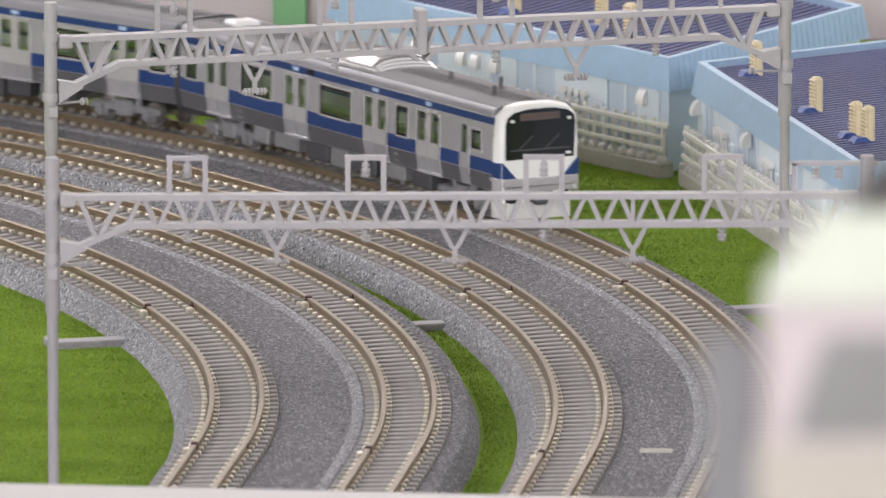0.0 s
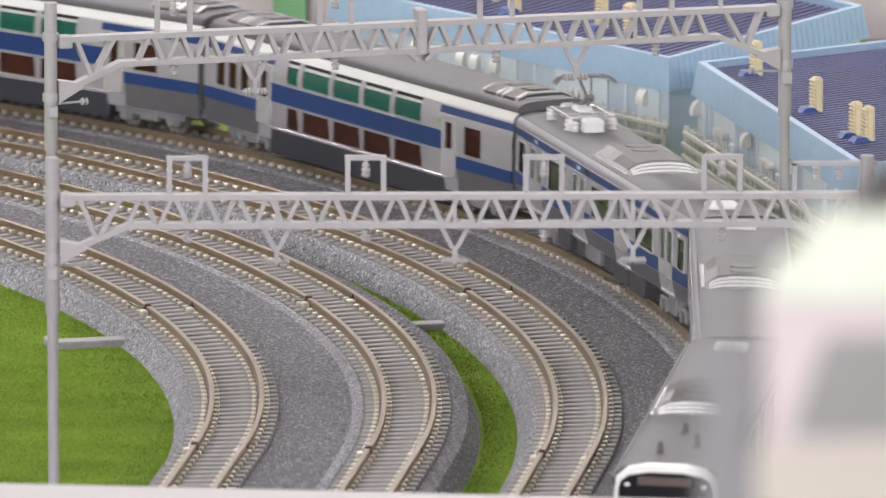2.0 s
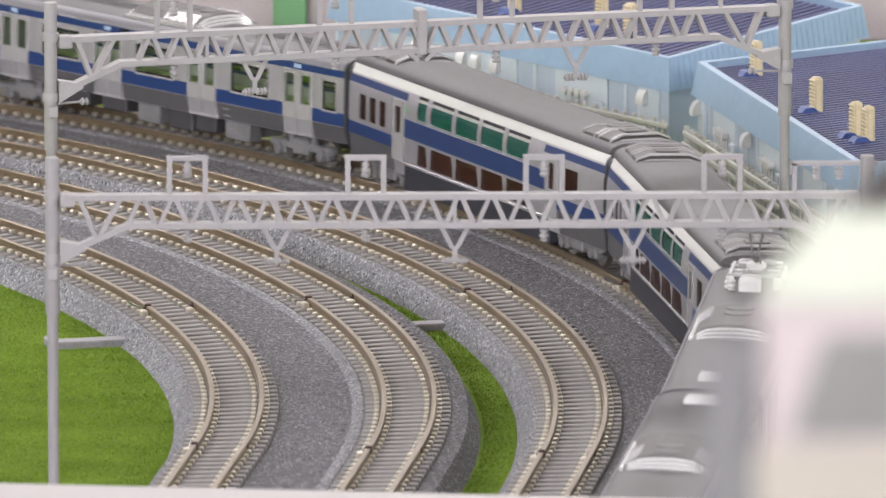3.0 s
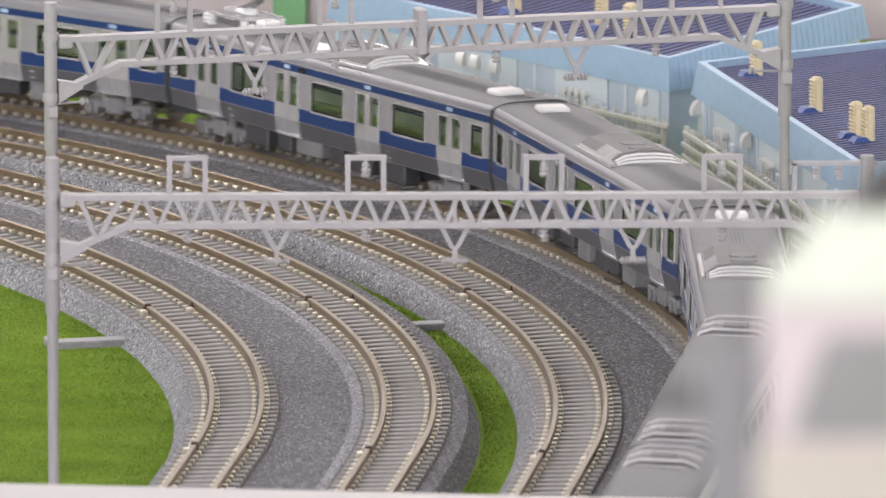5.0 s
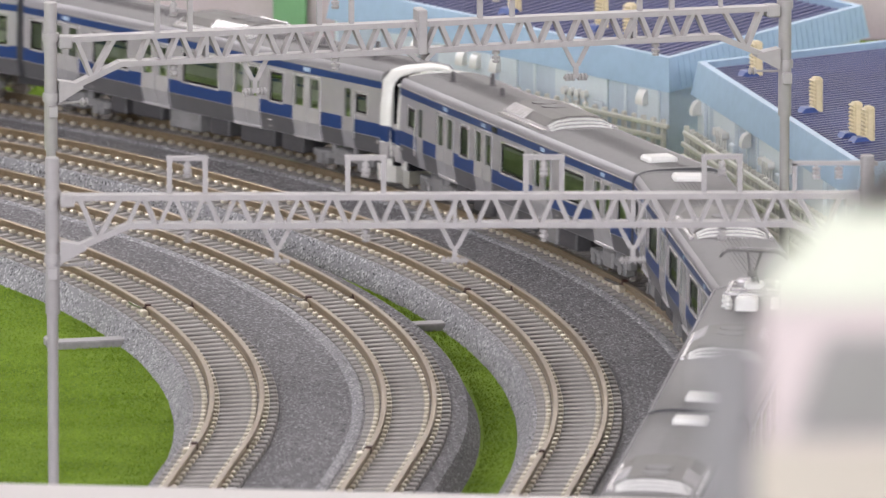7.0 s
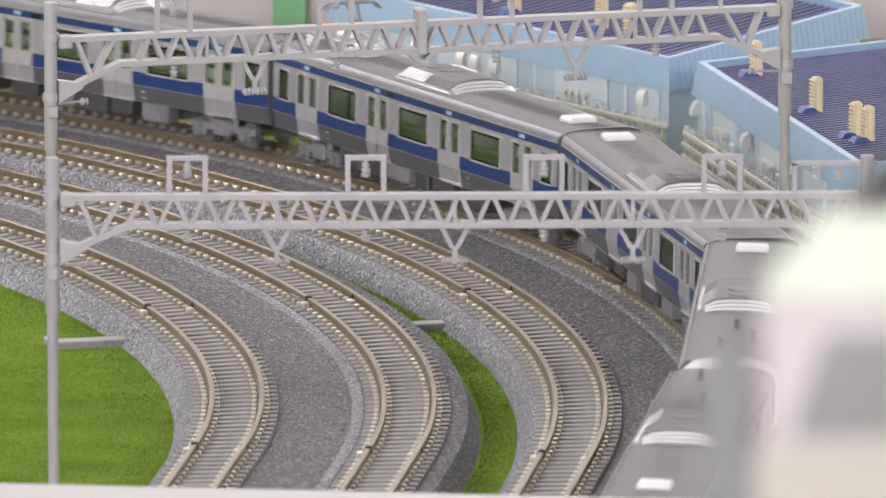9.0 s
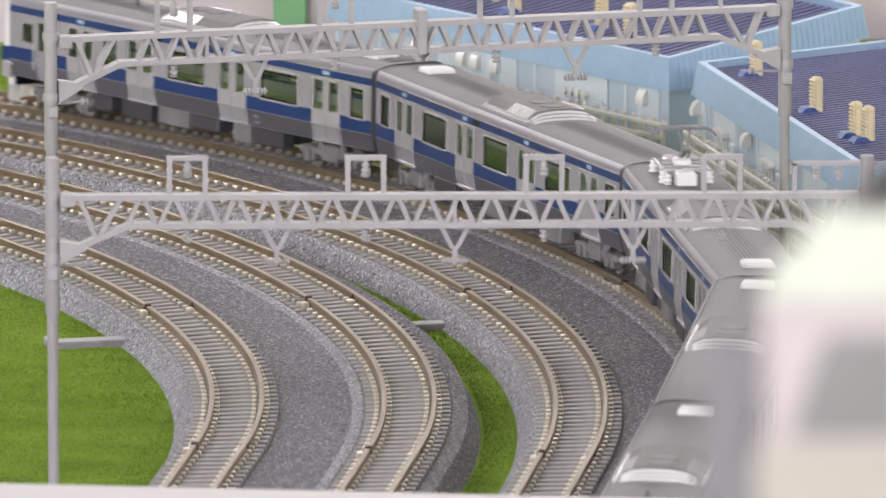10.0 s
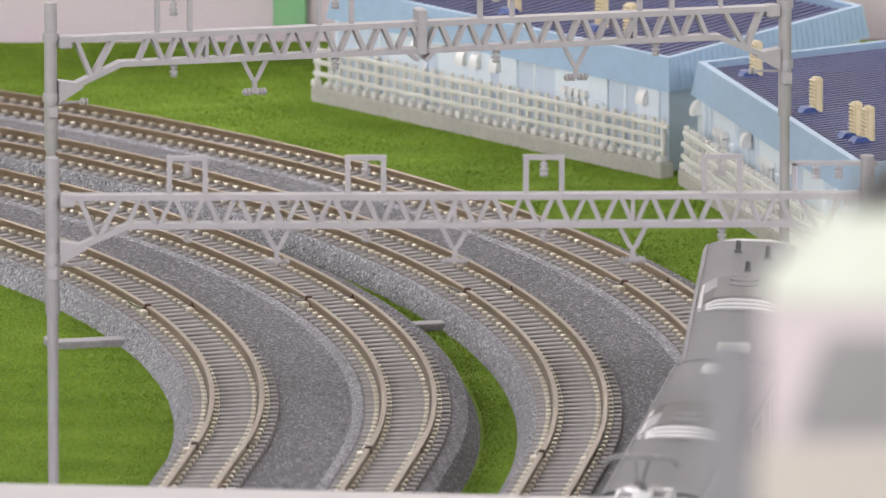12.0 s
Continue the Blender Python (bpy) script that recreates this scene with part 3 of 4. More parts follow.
def pantograph(car, x, raised):
    """A folding single-arm pantograph: base frame on white insulators, arms and a double head."""
    b = bmesh.new()
    lathe(b, (x - 3, -3.6, 28.0), (0, 1, 0), [(0, 0.5), (0.5, 0.8), (2.4, 0.8), (2.5, 0.6), (4.7, 0.6), (4.8, 0.8), (6.7, 0.8), (7.2, 0.5)], 10)
    p = part("pantograph", b, UNIT, car, "silver single-arm pantograph on white insulators", smooth=True)
    for u, v, y, z, w in ((-7, 7, 4.6, 27.2, 0.55), (-4, 4, 1.6, 27.5, 0.45)):
        for s in (-1, 1):
            b = bmesh.new()
            bar(b, (x + u, s * y, z), (x + v, s * y, z), w, w)
            part("base_rail", b, UNIT, p)
    for d in (-6.6, -2.2, 2.2, 6.6):
        b = bmesh.new()
        bar(b, (x + d, -5.2, 27.2), (x + d, 5.2, 27.2), 0.5, 0.5)
        part("cross_bar", b, UNIT, p)
    for d in (-6.6, 6.6):
        for s in (-1, 1):
            b = bmesh.new()
            lathe(b, (x + d, s * 4.6, 24.0), (0, 0, 1), [(0, 0.8), (0.5, 0.8), (0.6, 1.0), (1.0, 1.0), (1.1, 0.7), (1.5, 0.7), (1.6, 1.0), (2.0, 1.0), (2.1, 0.7), (2.6, 0.8), (3.0, 0.8)], 12)
            part("insulator", b, PORCELAIN, p, "white ribbed insulator", smooth=True)
    for u, v, w, q, z in ((-1.8, 1.8, -1.8, 1.8, 28.6), (-11.5, -8.5, 1.5, 4.6, 27.0), (7.8, 11.4, -2.6, 1.6, 27.4)):
        b = bmesh.new()
        box(b, x + u, x + v, w, q, 24.0 if z < 28 else 27.0, z, 0.4)
        part("roof_gear", b, PORCELAIN, p, "white gear box beside the pantograph")
    for d in (-9.6, 9.0):
        b = bmesh.new()
        lathe(b, (x + d, -4.0, 24.0), (0, 0, 1), [(0, 0.7), (0.6, 0.9), (1.0, 0.6), (1.5, 0.9), (1.9, 0.6), (2.4, 0.8), (2.8, 0.4)], 10)
        part("surge_arrester", b, PORCELAIN, p, "white surge arrester", smooth=True)
    b = bmesh.new()
    top = 35.0 if raised else 30.0
    knee = (x + 5.0, 31.0) if raised else (x + 6.5, 28.9)
    bar(b, (x - 3, 0, 28.0), (knee[0], 0, knee[1]), 0.8, 0.8)
    bar(b, (x - 1.6, 0.9, 27.5), (knee[0] - 0.5, 0.9, knee[1] - 0.6), 0.35, 0.35)
    for s in (-1, 1):
        bar(b, (knee[0], s * 0.4, knee[1]), (x + 1.5, s * 1.3, top - 0.3), 0.4, 0.45)
    rod(b, (knee[0], -0.9, knee[1]), (knee[0], 0.9, knee[1]), 0.6, 10)
    part("pantograph_arm", b, BOGIE, p, "dark grey pantograph arm")
    b = bmesh.new()
    for d in (-0.9, 0.9):
        bar(b, (x + 1.5 + d, -4.2, top), (x + 1.5 + d, 4.2, top), 0.6, 0.5)
        for s in (-1, 1):
            bar(b, (x + 1.5 + d, s * 4.2, top), (x + 1.5 + d, s * 5.6, top - 0.5), 0.5, 0.45)
            bar(b, (x + 1.5 + d, s * 5.6, top - 0.5), (x + 1.5 + d, s * 6.5, top - 1.5), 0.5, 0.45)
    for s in (-1, 1):
        bar(b, (x + 0.6, s * 2.6, top), (x + 2.4, s * 2.6, top), 0.4, 0.4)
    part("contact_head", b, BOGIE, p, "dark grey collector head with drooping horns")


def make_car(kind, cab=0, ac=0.0, panto=0, vent=-54.0, label=""):
    """kind commuter or green (two decks); cab 1 in front, -1 behind, 0 none."""
    car = thing("train_car", label, "train car", "cars of the train")
    x0, x1 = -LEN / 2, LEN / 2
    nose = 2.8
    if cab == 1:
        x1 = 62.2
    if cab == -1:
        x0 = -62.2
    green = kind == "green"
    doors = DOORS if not green else (-38.0, 38.0)
    holes = windows_of(kind)
    if cab:
        holes = [h for h in holes if not (cab * (h[0] + h[1]) / 2 > 50)]
        holes = [h for h in holes if not (cab * (h[0] + h[1]) / 2 > 40 and h[1] - h[0] < 4)] + [(cab * 37 - 1.5 - 2.6, cab * 37 + 1.5 - 2.6, 13.4, 19.6), (cab * 37 - 1.5 + 2.6, cab * 37 + 1.5 + 2.6, 13.4, 19.6)]
        holes = [h for h in holes if not (20 < cab * (h[0] + h[1]) / 2 < 33)] + [(cab * 26.5 - 2.2, cab * 26.5 + 2.2, 13.2, 19.4)]
        holes += [(cab * 51 - 1.0, cab * 51 + 1.0, 13.2, 19.2), (cab * 55.7 - 1.9, cab * 55.7 + 1.9, 14.6, 18.6)]
        doors = tuple(37 * cab if d * cab > 40 else d for d in DOORS)
    if green:
        cols = [(-28.5, -24.2)] + [(-22.0 + 12.6 * k, -11.3 + 12.6 * k) for k in range(4)]
        holes = [(p, q, 8.0, 12.3) for p, q in cols] + [(p, q, 17.4, 22.4) for p, q in cols]
        holes += [(-c - 1.7, -c + 1.7, 13.2, 18.6) for c in (46.3, 51.3, 56.3)] + [(44.0, 50.8, 13.0, 18.9)]
        holes += [(e * 38 - 1.3, e * 38 + 1.3, 13.4, 18.9) for e in (-1, 1)]
    holes = [h for h in holes if h[0] > x0 and h[1] < x1]
    floor = 4.6 if green else FLOOR
    gutter = 24.4 if green else GUTTER
    b = bmesh.new()
    for y in (-HALF, HALF):
        wall_with_holes(b, y, x0, x1, floor, gutter, holes, breaks=(12.9, 19.4, 20.3, 21.2, 22.0, 23.0, 23.7) if green else ())
    for x in (x0, x1):
        box(b, x - 0.3, x + 0.3, -HALF + 1.0, HALF - 1.0, floor, gutter)
    box(b, x0, x1, -HALF + 1.0, HALF - 1.0, floor, floor + 0.8)
    if green:
        bulge(b)
    else:
        taper(b)
    part("body", b, STEEL, car, "silver car body")
    b = bmesh.new()
    for s in (-1, 1):
        for h in holes:
            if h[2] < 16:
                box(b, h[0] - 0.05, h[1] + 0.05, s * (HALF - 0.32), s * (HALF - 0.22), h[2] - 0.05, h[3] + 0.05)
    gl = part("glazing", b, BROWN_GLASS if green else GLASS, car, "tinted window glazing")
    gl.visible_shadow = False
    if green:
        b = bmesh.new()
        for s in (-1, 1):
            for h in holes:
                if h[2] > 16:
                    curved_strip(b, h[0] - 0.05, h[1] + 0.05, s * (HALF - 0.16), (17.35, 18.6, 19.4, 20.3, 21.2, 22.0, 22.45), 0.1)
        bulge(b)
        gl = part("upper_glazing", b, TEAL, car, "teal upper deck glazing")
        gl.visible_shadow = False
        # dark top band; below it a lamp's reflection painted as a pale strip
        b = bmesh.new()
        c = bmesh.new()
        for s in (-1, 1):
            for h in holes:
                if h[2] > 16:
                    curved_strip(b, h[0] - 0.05, h[1] + 0.05, s * (HALF - 0.06), (21.75, 22.1, 22.45), 0.1)
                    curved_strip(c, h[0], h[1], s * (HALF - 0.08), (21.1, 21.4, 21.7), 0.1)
        bulge(b)
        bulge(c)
        part("shade_band", b, BLACK, car, "dark band along the upper window tops")
        part("window_header", c, LINING_AND_GLINT, car, "lamp reflection painted as a pale strip under the window band")
        # bright bars added for the highlight along the body's lower edge
        b = bmesh.new()
        for s in (-1, 1):
            box(b, -36, 36, s * (HALF - 0.8), s * (HALF - 0.42), 7.05, 7.45, 0.1)
        part("sill", b, UNIT, car, "bright bar for the highlight along the body's lower edge")
        b = bmesh.new()
        for s in (-1, 1):
            for e in (-1, 1):
                slab(b, e * 34.1 - 0.5, e * 34.1 + 0.5, s * HALF, 0.05, 18.3, 19.3)
        part("class_emblem", b, GREENCARD, car, "small green class emblem")
    # the inside
    b = bmesh.new()
    if green:
        box(b, x0 + 4, x1 - 4, -7.0, 7.0, 6, 12.4)
        box(b, x0 + 4, x1 - 4, -6.2, 6.2, 16, 18.6)
    else:
        for s in (-1, 1):
            box(b, x0 + 8, x1 - 8, s * 5.2, s * 9.0, 7.5, 10.5, 0.4)
    part("seats", b, SEATS if green else VIEW_GREEN, car, "rows of moulded seats")
    if not green:
        for s in (-1, 1):
            b = bmesh.new()
            box(b, x0 + 1, x1 - 1, s * 8.3, s * 8.5, 7.6, 12.8)
            part("inner_lining", b, LINING_AND_GLINT, car, "pale inner wall lining")
    # roof
    b = bmesh.new()
    if green:
        extrude_profile(b, [(y * 0.9, z + 1.9) for y, z in roof_profile()], x0, x1)
    else:
        extrude_profile(b, roof_profile(), x0, x1)
    roof = part("roof", b, ROOF, car, "matt grey ribbed roof", smooth=True)
    if not green:
        b = bmesh.new()
        for k in range(15):
            yy = -5.6 + 0.8 * k
            zz = 24.72 - 0.012 * yy * yy
            bar(b, (x0 + 1.5, yy, zz), (x1 - 1.5, yy, zz), 0.36, 0.4)
        tagged(part("roof_ribs", b, ROOF, roof), kind="stuff")
    b = bmesh.new()
    for s in (-1, 1):
        if green:
            curved_strip(b, x0 + 0.2, x1 - 0.2, s * (HALF + 0.1), (22.5, 23.0, 23.5, 24.0, 24.5, 24.9), 0.35)
    # the curved silver edge's bright highlight, painted as white panels
    if green:
        bulge(b)
        part("cant_panel", b, WHITE, car, "highlight on the curved silver side, painted as a white panel")
    else:
        b.free()
    # stripes, broken at the doors
    for s in (-1, 1):
        y = s * HALF
        cuts = sorted((d - 4.9, d + 4.9) if not green else (d - 3.1, d + 3.1) for d in doors)
        if cab:
            cuts.append((cab * 51 - 1.9, cab * 51 + 1.9))
            cuts.sort()
        lo = 12.9 if green else 10.3
        hi = 16.8 if green else 13.1
        pos = x0
        for a, c in cuts + [(x1, x1)]:
            if a > pos:
                b = bmesh.new()
                slab(b, pos, min(a, x1), y, 0.06, *((lo, hi) if not green or abs(pos + a) < 20 else (9.8, 12.3)))
                part("waist_stripe", b, BLUE, car, "royal blue waist stripe")
                # double-deck ends: shade of the inward-leaning side, put into darker panels
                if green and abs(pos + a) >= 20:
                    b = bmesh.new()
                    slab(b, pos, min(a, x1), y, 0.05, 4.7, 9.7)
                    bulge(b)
                    part("lower_panel", b, LOWER, car, "dark silver lower panel, painted shade on double-deck cars")
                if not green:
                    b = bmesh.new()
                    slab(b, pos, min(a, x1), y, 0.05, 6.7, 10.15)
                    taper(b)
                    part("lower_panel", b, LOWER, car, "dark silver lower panel, painted shade on double-deck cars")
            pos = max(pos, c)

        for p, q in (((x0, x1),) if not green else ((x0, -34), (34, x1))):
            b = bmesh.new()
            slab(b, p, q, y, 0.07, 20.6, 22.1)
            if green:
                bulge(b)
            part("upper_stripe", b, BLUE, car, "royal blue stripe below the roof")
        if not green:
            b = bmesh.new()
            extrude_profile(b, [(s * p, z) for p, z in ((9.5, 22.1), (9.78, 22.1), (9.72, 22.8), (9.45, 23.5), (8.9, 24.1), (8.6, 23.7), (9.2, 23.2))], x0, x1)
            part("cant_rail", b, CANT, car, "silver curved edge of the roof", smooth=True)
            b = bmesh.new()
            box(b, x0, x1, s * (HALF - 0.2), s * (HALF + 0.16), 22.1, 22.3)
            part("gutter", b, UNIT, car, "thin bright gutter line")
            for d in doors:
                b = bmesh.new()
                slab(b, d - 1.1, d + 1.1, y, 0.12, 20.95, 21.75)
                part("door_lamp", b, PALEBLUE, car, "pale blue lamp plate over the door")
            b = bmesh.new()
            slab(b, -11.5, -8.5, y, 0.12, 20.8, 21.9)
            part("side_display", b, BLACK, car, "black side destination display")
            for d in (-39.0, 24.0):
                for z in (7.5, 8.9):
                    b = bmesh.new()
                    slab(b, d - 0.8, d + 0.8, y - s * (10.2 - z) * 0.24, 0.12, z, z + 0.35)
                    part("marking", b, UNIT, car, "short pale mark on the lower panel")
        for d in doors:
            if green:
                b = bmesh.new()
                frame_plate(b, d - 2.9, d + 2.9, 7.6, 20.2, (d - 1.3, d + 1.3, 13.4, 18.9), y, 0.12)
                part("door", b, DOOR, car, "bright silver sliding door")
                continue
            for o in (-1, 1):
                b = bmesh.new()
                p, q = sorted((d + o * 0.08, d + o * 4.7))
                frame_plate(b, p, q, 10.2, 20.2, (d + o * 2.6 - 1.45, d + o * 2.6 + 1.45, 13.45, 19.55), y, 0.12, 6.9)
                taper(b)
                part("door_leaf", b, DOOR, car, "bright silver sliding door leaf")
            b = bmesh.new()
            slab(b, d - 4.9, d + 4.9, y, 0.35, FLOOR - 0.1, FLOOR + 0.4)
            taper(b)
            part("door_step", b, UNIT, car, "bright door step")
        for h in holes:
            if h[1] - h[0] > 3.5 and not green:
                b = bmesh.new()
                frame_plate(b, h[0] - 0.4, h[1] + 0.4, h[2] - 0.4, h[3] + 0.4, h, y, 0.1)
                part("window_frame", b, UNIT, car, "thin bright window frame")
                b = bmesh.new()
                frame_plate(b, h[0], h[1], h[2], h[3], (h[0] + 0.45, h[1] - 0.45, h[2] + 0.4, h[3] - 0.6), y, -0.08)
                part("window_gasket", b, BLACK, car, "dark window gasket")
        if green:
            for h in holes:
                if h[2] > 16:
                    b = bmesh.new()
                    slab(b, h[0] - 0.2, h[1] + 0.2, y, 0.08, 17.1, 17.35)
                    part("window_surround", b, UNIT, car, "bright lower rim of the upper window")
    # underframe boxes
    rnd = random.Random(label)
    xx = -34.0
    while xx < 30 and not green:
        w = rnd.uniform(5, 12)
        b = bmesh.new()
        z0 = rnd.uniform(2.2, 3.6)
        for s in (-1, 1):
            box(b, xx, xx + w, s * 4.5, s * rnd.uniform(8.0, 8.9), z0, FLOOR + 0.1, 0.35)
        box(b, xx + 1, xx + w - 1, -4.6, 4.6, z0 + 0.6, FLOOR + 0.1)
        part("equipment_box", b, UNDER if rnd.random() < 0.7 else BOGIE, car, "grey underfloor equipment box")
        xx += w + rnd.uniform(1.2, 4)
    if green:
        b = bmesh.new()
        box(b, -36, 36, -HALF + 0.55, HALF - 0.55, 1.7, 7.2, 0.4)
        part("skirt", b, SKIRT, car, "dark grey low skirt of the lower deck")
    for x in (-46.5, 46.5):
        bogie(car, x)
    # ends
    for e in (-1, 1):
        if cab == e:
            continue
        b = bmesh.new()
        out = [(-HALF + 0.9, FLOOR), (-HALF, 10.2), (-HALF, 16), (-HALF + 0.05, GUTTER)] + [(y * 1.01, z + 0.08) for y, z in roof_profile()[1:-1]] + [(HALF - 0.05, GUTTER), (HALF, 16), (HALF, 10.2), (HALF - 0.9, FLOOR)]
        if green:
            out = [(y * 0.97, z) for y, z in out]
        extrude_profile(b, out, *sorted((e * (LEN / 2 - 0.15), e * (LEN / 2 + 0.75))))
        part("end_seal", b, RUBBER, car, "dark rubber seal round the car end")
        b = bmesh.new()
        box(b, e * (LEN / 2 + 0.4), e * (LEN / 2 + 1.9), -5.2, 5.2, FLOOR + 0.2, 21.8, 0.1)
        part("gangway_bellows", b, RUBBER, car, "dark rubber gangway bellows")
        b = bmesh.new()
        box(b, e * 57, e * (LEN / 2 + 2.3), -1.2, 1.2, 3.4, 5.2, 0.2)
        part("coupler", b, UNDER, car, "black coupler")
    if cab:
        cab_end(car, cab, nose)
    # roof furniture
    if green:
        for e in (-1, 1):
            b = bmesh.new()
            x = e * 53
            pts = [(-7.4, 25.2), (-6.6, 27.6), (-4, 28.6), (4, 28.6), (6.6, 27.6), (7.4, 25.2)]
            a = [[b.verts.new((x + dx, y * k, 24.4 + (z - 25.2) * h)) for y, z in pts] for dx, k, h in ((-8.5, 0.9, 0.2), (-6, 1, 1), (6, 1, 1), (8.5, 0.9, 0.2))]
            for p, q in zip(a, a[1:]):
                for j in range(5):
                    b.faces.new((p[j], p[j + 1], q[j + 1], q[j]))
            b.faces.new(a[0])
            b.faces.new(a[-1])
            for s in (-3, 3):
                box(b, x + s - 1.8, x + s + 1.8, -2.5, 2.5, 27.7, 28.1, 0.2)
            part("air_conditioner", b, COVER, car, "dull brown-grey rounded roof air conditioner", smooth=True)
            b = bmesh.new()
            for s in (-1, 1):
                box(b, x - 7.2, x + 7.2, s * 7.0, s * 7.6, 23.9, 25.3, 0.15)
            for dx in (-7.4, -6.6, -1.0, 1.0, 6.6, 7.4):
                k = 1.0 if abs(dx) < 7 else 0.72
                for (y0, z0), (y1, z1) in zip(((-7.3, 24.5), (-6.5, 26.8), (-4, 27.75), (4, 27.75), (6.5, 26.8)), ((-6.5, 26.8), (-4, 27.75), (4, 27.75), (6.5, 26.8), (7.3, 24.5))):
                    bar(b, (x + dx, y0, 24.2 + (z0 - 24.2) * k), (x + dx, y1, 24.2 + (z1 - 24.2) * k), 0.5, 0.45)
            part("side_rail", b, UNIT, car, "bright strip beside the air conditioner")
    else:
        ac_unit(car, ac, 1 if vent > 0 else -1)
        for v in (vent,):
            b = bmesh.new()
            box(b, v - 2.6, v + 2.6, -3.2, 3.2, 24.3, 25.9, 0.5)
            part("roof_vent", b, PORCELAIN, car, "white roof ventilator")
        if panto:
            pantograph(car, panto * 48.5, panto_raised(label))
        if cab:
            for xx, yy, zz in ((44, 3.5, 3.3), (51, -2.5, 2.9), (30, 0, 2.6)):
                b = bmesh.new()
                lathe(b, (cab * xx, yy, 24.0), (0, 0, 1), [(0, 1.0), (0.9, 1.0), (1.1, 0.55), (zz - 0.4, 0.5), (zz, 0.35)])
                part("aerial", b, ROOF, car, "grey roof aerial", smooth=True)
    return car


def panto_raised(label):
    return "raised" in label


def cab_end(car, e, nose):
    """The white wrap-round front with its black mask and skirt."""
    xb = e * 62.2
    b = bmesh.new()
    ring = []
    secs = ((0.0, 1.0, 1.0), (1.5, 0.995, 0.995), (2.3, 0.97, 0.975), (2.8, 0.93, 0.94))
    prof = [(-HALF + 0.25, FLOOR - 0.3), (-HALF, 9), (-HALF, 17), (-HALF + 0.5, 22.4), (-7, 24.4), (-3.4, 25.1), (3.4, 25.1), (7, 24.4), (HALF - 0.5, 22.4), (HALF, 17), (HALF, 9), (HALF - 0.25, FLOOR - 0.3)]
    for dx, ky, kz in secs:
        ring.append([b.verts.new((xb + e * dx, y * ky, 12 + (z - 12) * kz)) for y, z in prof])
    for p, q in zip(ring, ring[1:]):
        for j in range(len(prof)):
            b.faces.new((p[j], p[(j + 1) % len(prof)], q[(j + 1) % len(prof)], q[j]))
    b.faces.new(ring[0])
    b.faces.new(ring[-1])
    f = part("cab_front", b, WHITE, car, "white rounded cab front", smooth=True)
    xf = e * (62.2 + nose)
    b = bmesh.new()
    vs = [b.verts.new((xf + e * 0.12, y, z)) for y, z in ((-8.3, 13.4), (8.3, 13.4), (8.45, 20.8), (8.0, 22.2), (6.6, 23.2), (3.2, 23.85), (-3.2, 23.85), (-6.6, 23.2), (-8.0, 22.2), (-8.45, 20.8))]
    us = [b.verts.new((xf - e * 0.6, v.co.y, v.co.z)) for v in vs]
    b.faces.new(vs)
    b.faces.new(us)
    for j in range(10):
        b.faces.new((vs[j], vs[(j + 1) % 10], us[(j + 1) % 10], us[j]))
    part("windscreen", b, BLACK, f, "black glossy windscreen mask")
    b = bmesh.new()
    for s in (-1, 1):
        box(b, xf + e * 0.05, xf + e * 0.32, s * 6.9 - 0.5, s * 6.9 + 0.5, 21.2, 21.8, 0.1)
    part("headlight", b, PORCELAIN, f, "small white lamp housing")
    b = bmesh.new()
    box(b, xf + e * 0.1, xf + e * 0.2, e * 6.3, e * 7.5, 14.0, 14.5)
    part("emblem", b, PORCELAIN, f, "small white emblem on the mask")
    b = bmesh.new()
    box(b, xf - e * 0.2, xf + e * 0.18, -7.2, 7.2, 15.2, 15.5)
    bar(b, (xf + e * 0.25, -5.5, 15.3), (xf + e * 0.25, -1.8, 18.3), 0.2, 0.2)
    bar(b, (xf + e * 0.25, 1.0, 15.3), (xf + e * 0.25, 4.6, 18.3), 0.2, 0.2)
    part("wiper", b, RUBBER, f, "dark wipers")
    b = bmesh.new()
    box(b, xf + e * 0.1, xf + e * 0.2, -5.0, 4.6, 21.5, 23.0)
    part("destination_board", b, DISPLAY, f, "dim brown destination display")
    b = bmesh.new()
    box(b, xf - e * 1.5, xf + e * 0.8, -8.9, 8.9, 7.6, 9.4, 0.4)
    box(b, xf - e * 1.0, xf + e * 0.2, -8.5, 8.5, 6.4, 7.7, 0.2)
    for s in (-1, 1):
        box(b, xf - e * 2.9, xf - e * 0.1, s * 8.4, s * 9.78, 6.1, 9.55, 0.2)
    part("bumper_panel", b, GANTRY, f, "silver grey panel under the white front")
    b = bmesh.new()
    for s in (-1, 1):
        box(b, xf - e * 2.9, xf - e * 0.1, s * 8.6, s * 9.8, 9.6, 13.0, 0.2)
        tri = [[b.verts.new((xf + e * d, s * y, z)) for y, z in ((9.05, 13.0), (9.0, 9.5), (5.6, 9.5))] for d in (-0.6, 0.1)]
        b.faces.new(tri[0])
        b.faces.new(tri[1])
        for j in range(3):
            b.faces.new((tri[0][j], tri[0][(j + 1) % 3], tri[1][(j + 1) % 3], tri[1][j]))
    part("corner_stripe", b, BLUE, f, "blue corner stripe")
    b = bmesh.new()
    pts = ((-8.3, -5.0), (-7.6, 0.3), (7.6, 0.3), (8.3, -5.0))
    vs = [b.verts.new((xf + e * x, y, 0.9)) for y, x in pts]
    us = [b.verts.new((xf + e * (x - 0.3), y, 4.5)) for y, x in pts]
    for j in range(3):
        b.faces.new((vs[j], vs[j + 1], us[j + 1], us[j]))
    bmesh.ops.solidify(b, geom=list(b.faces), thickness=0.6)
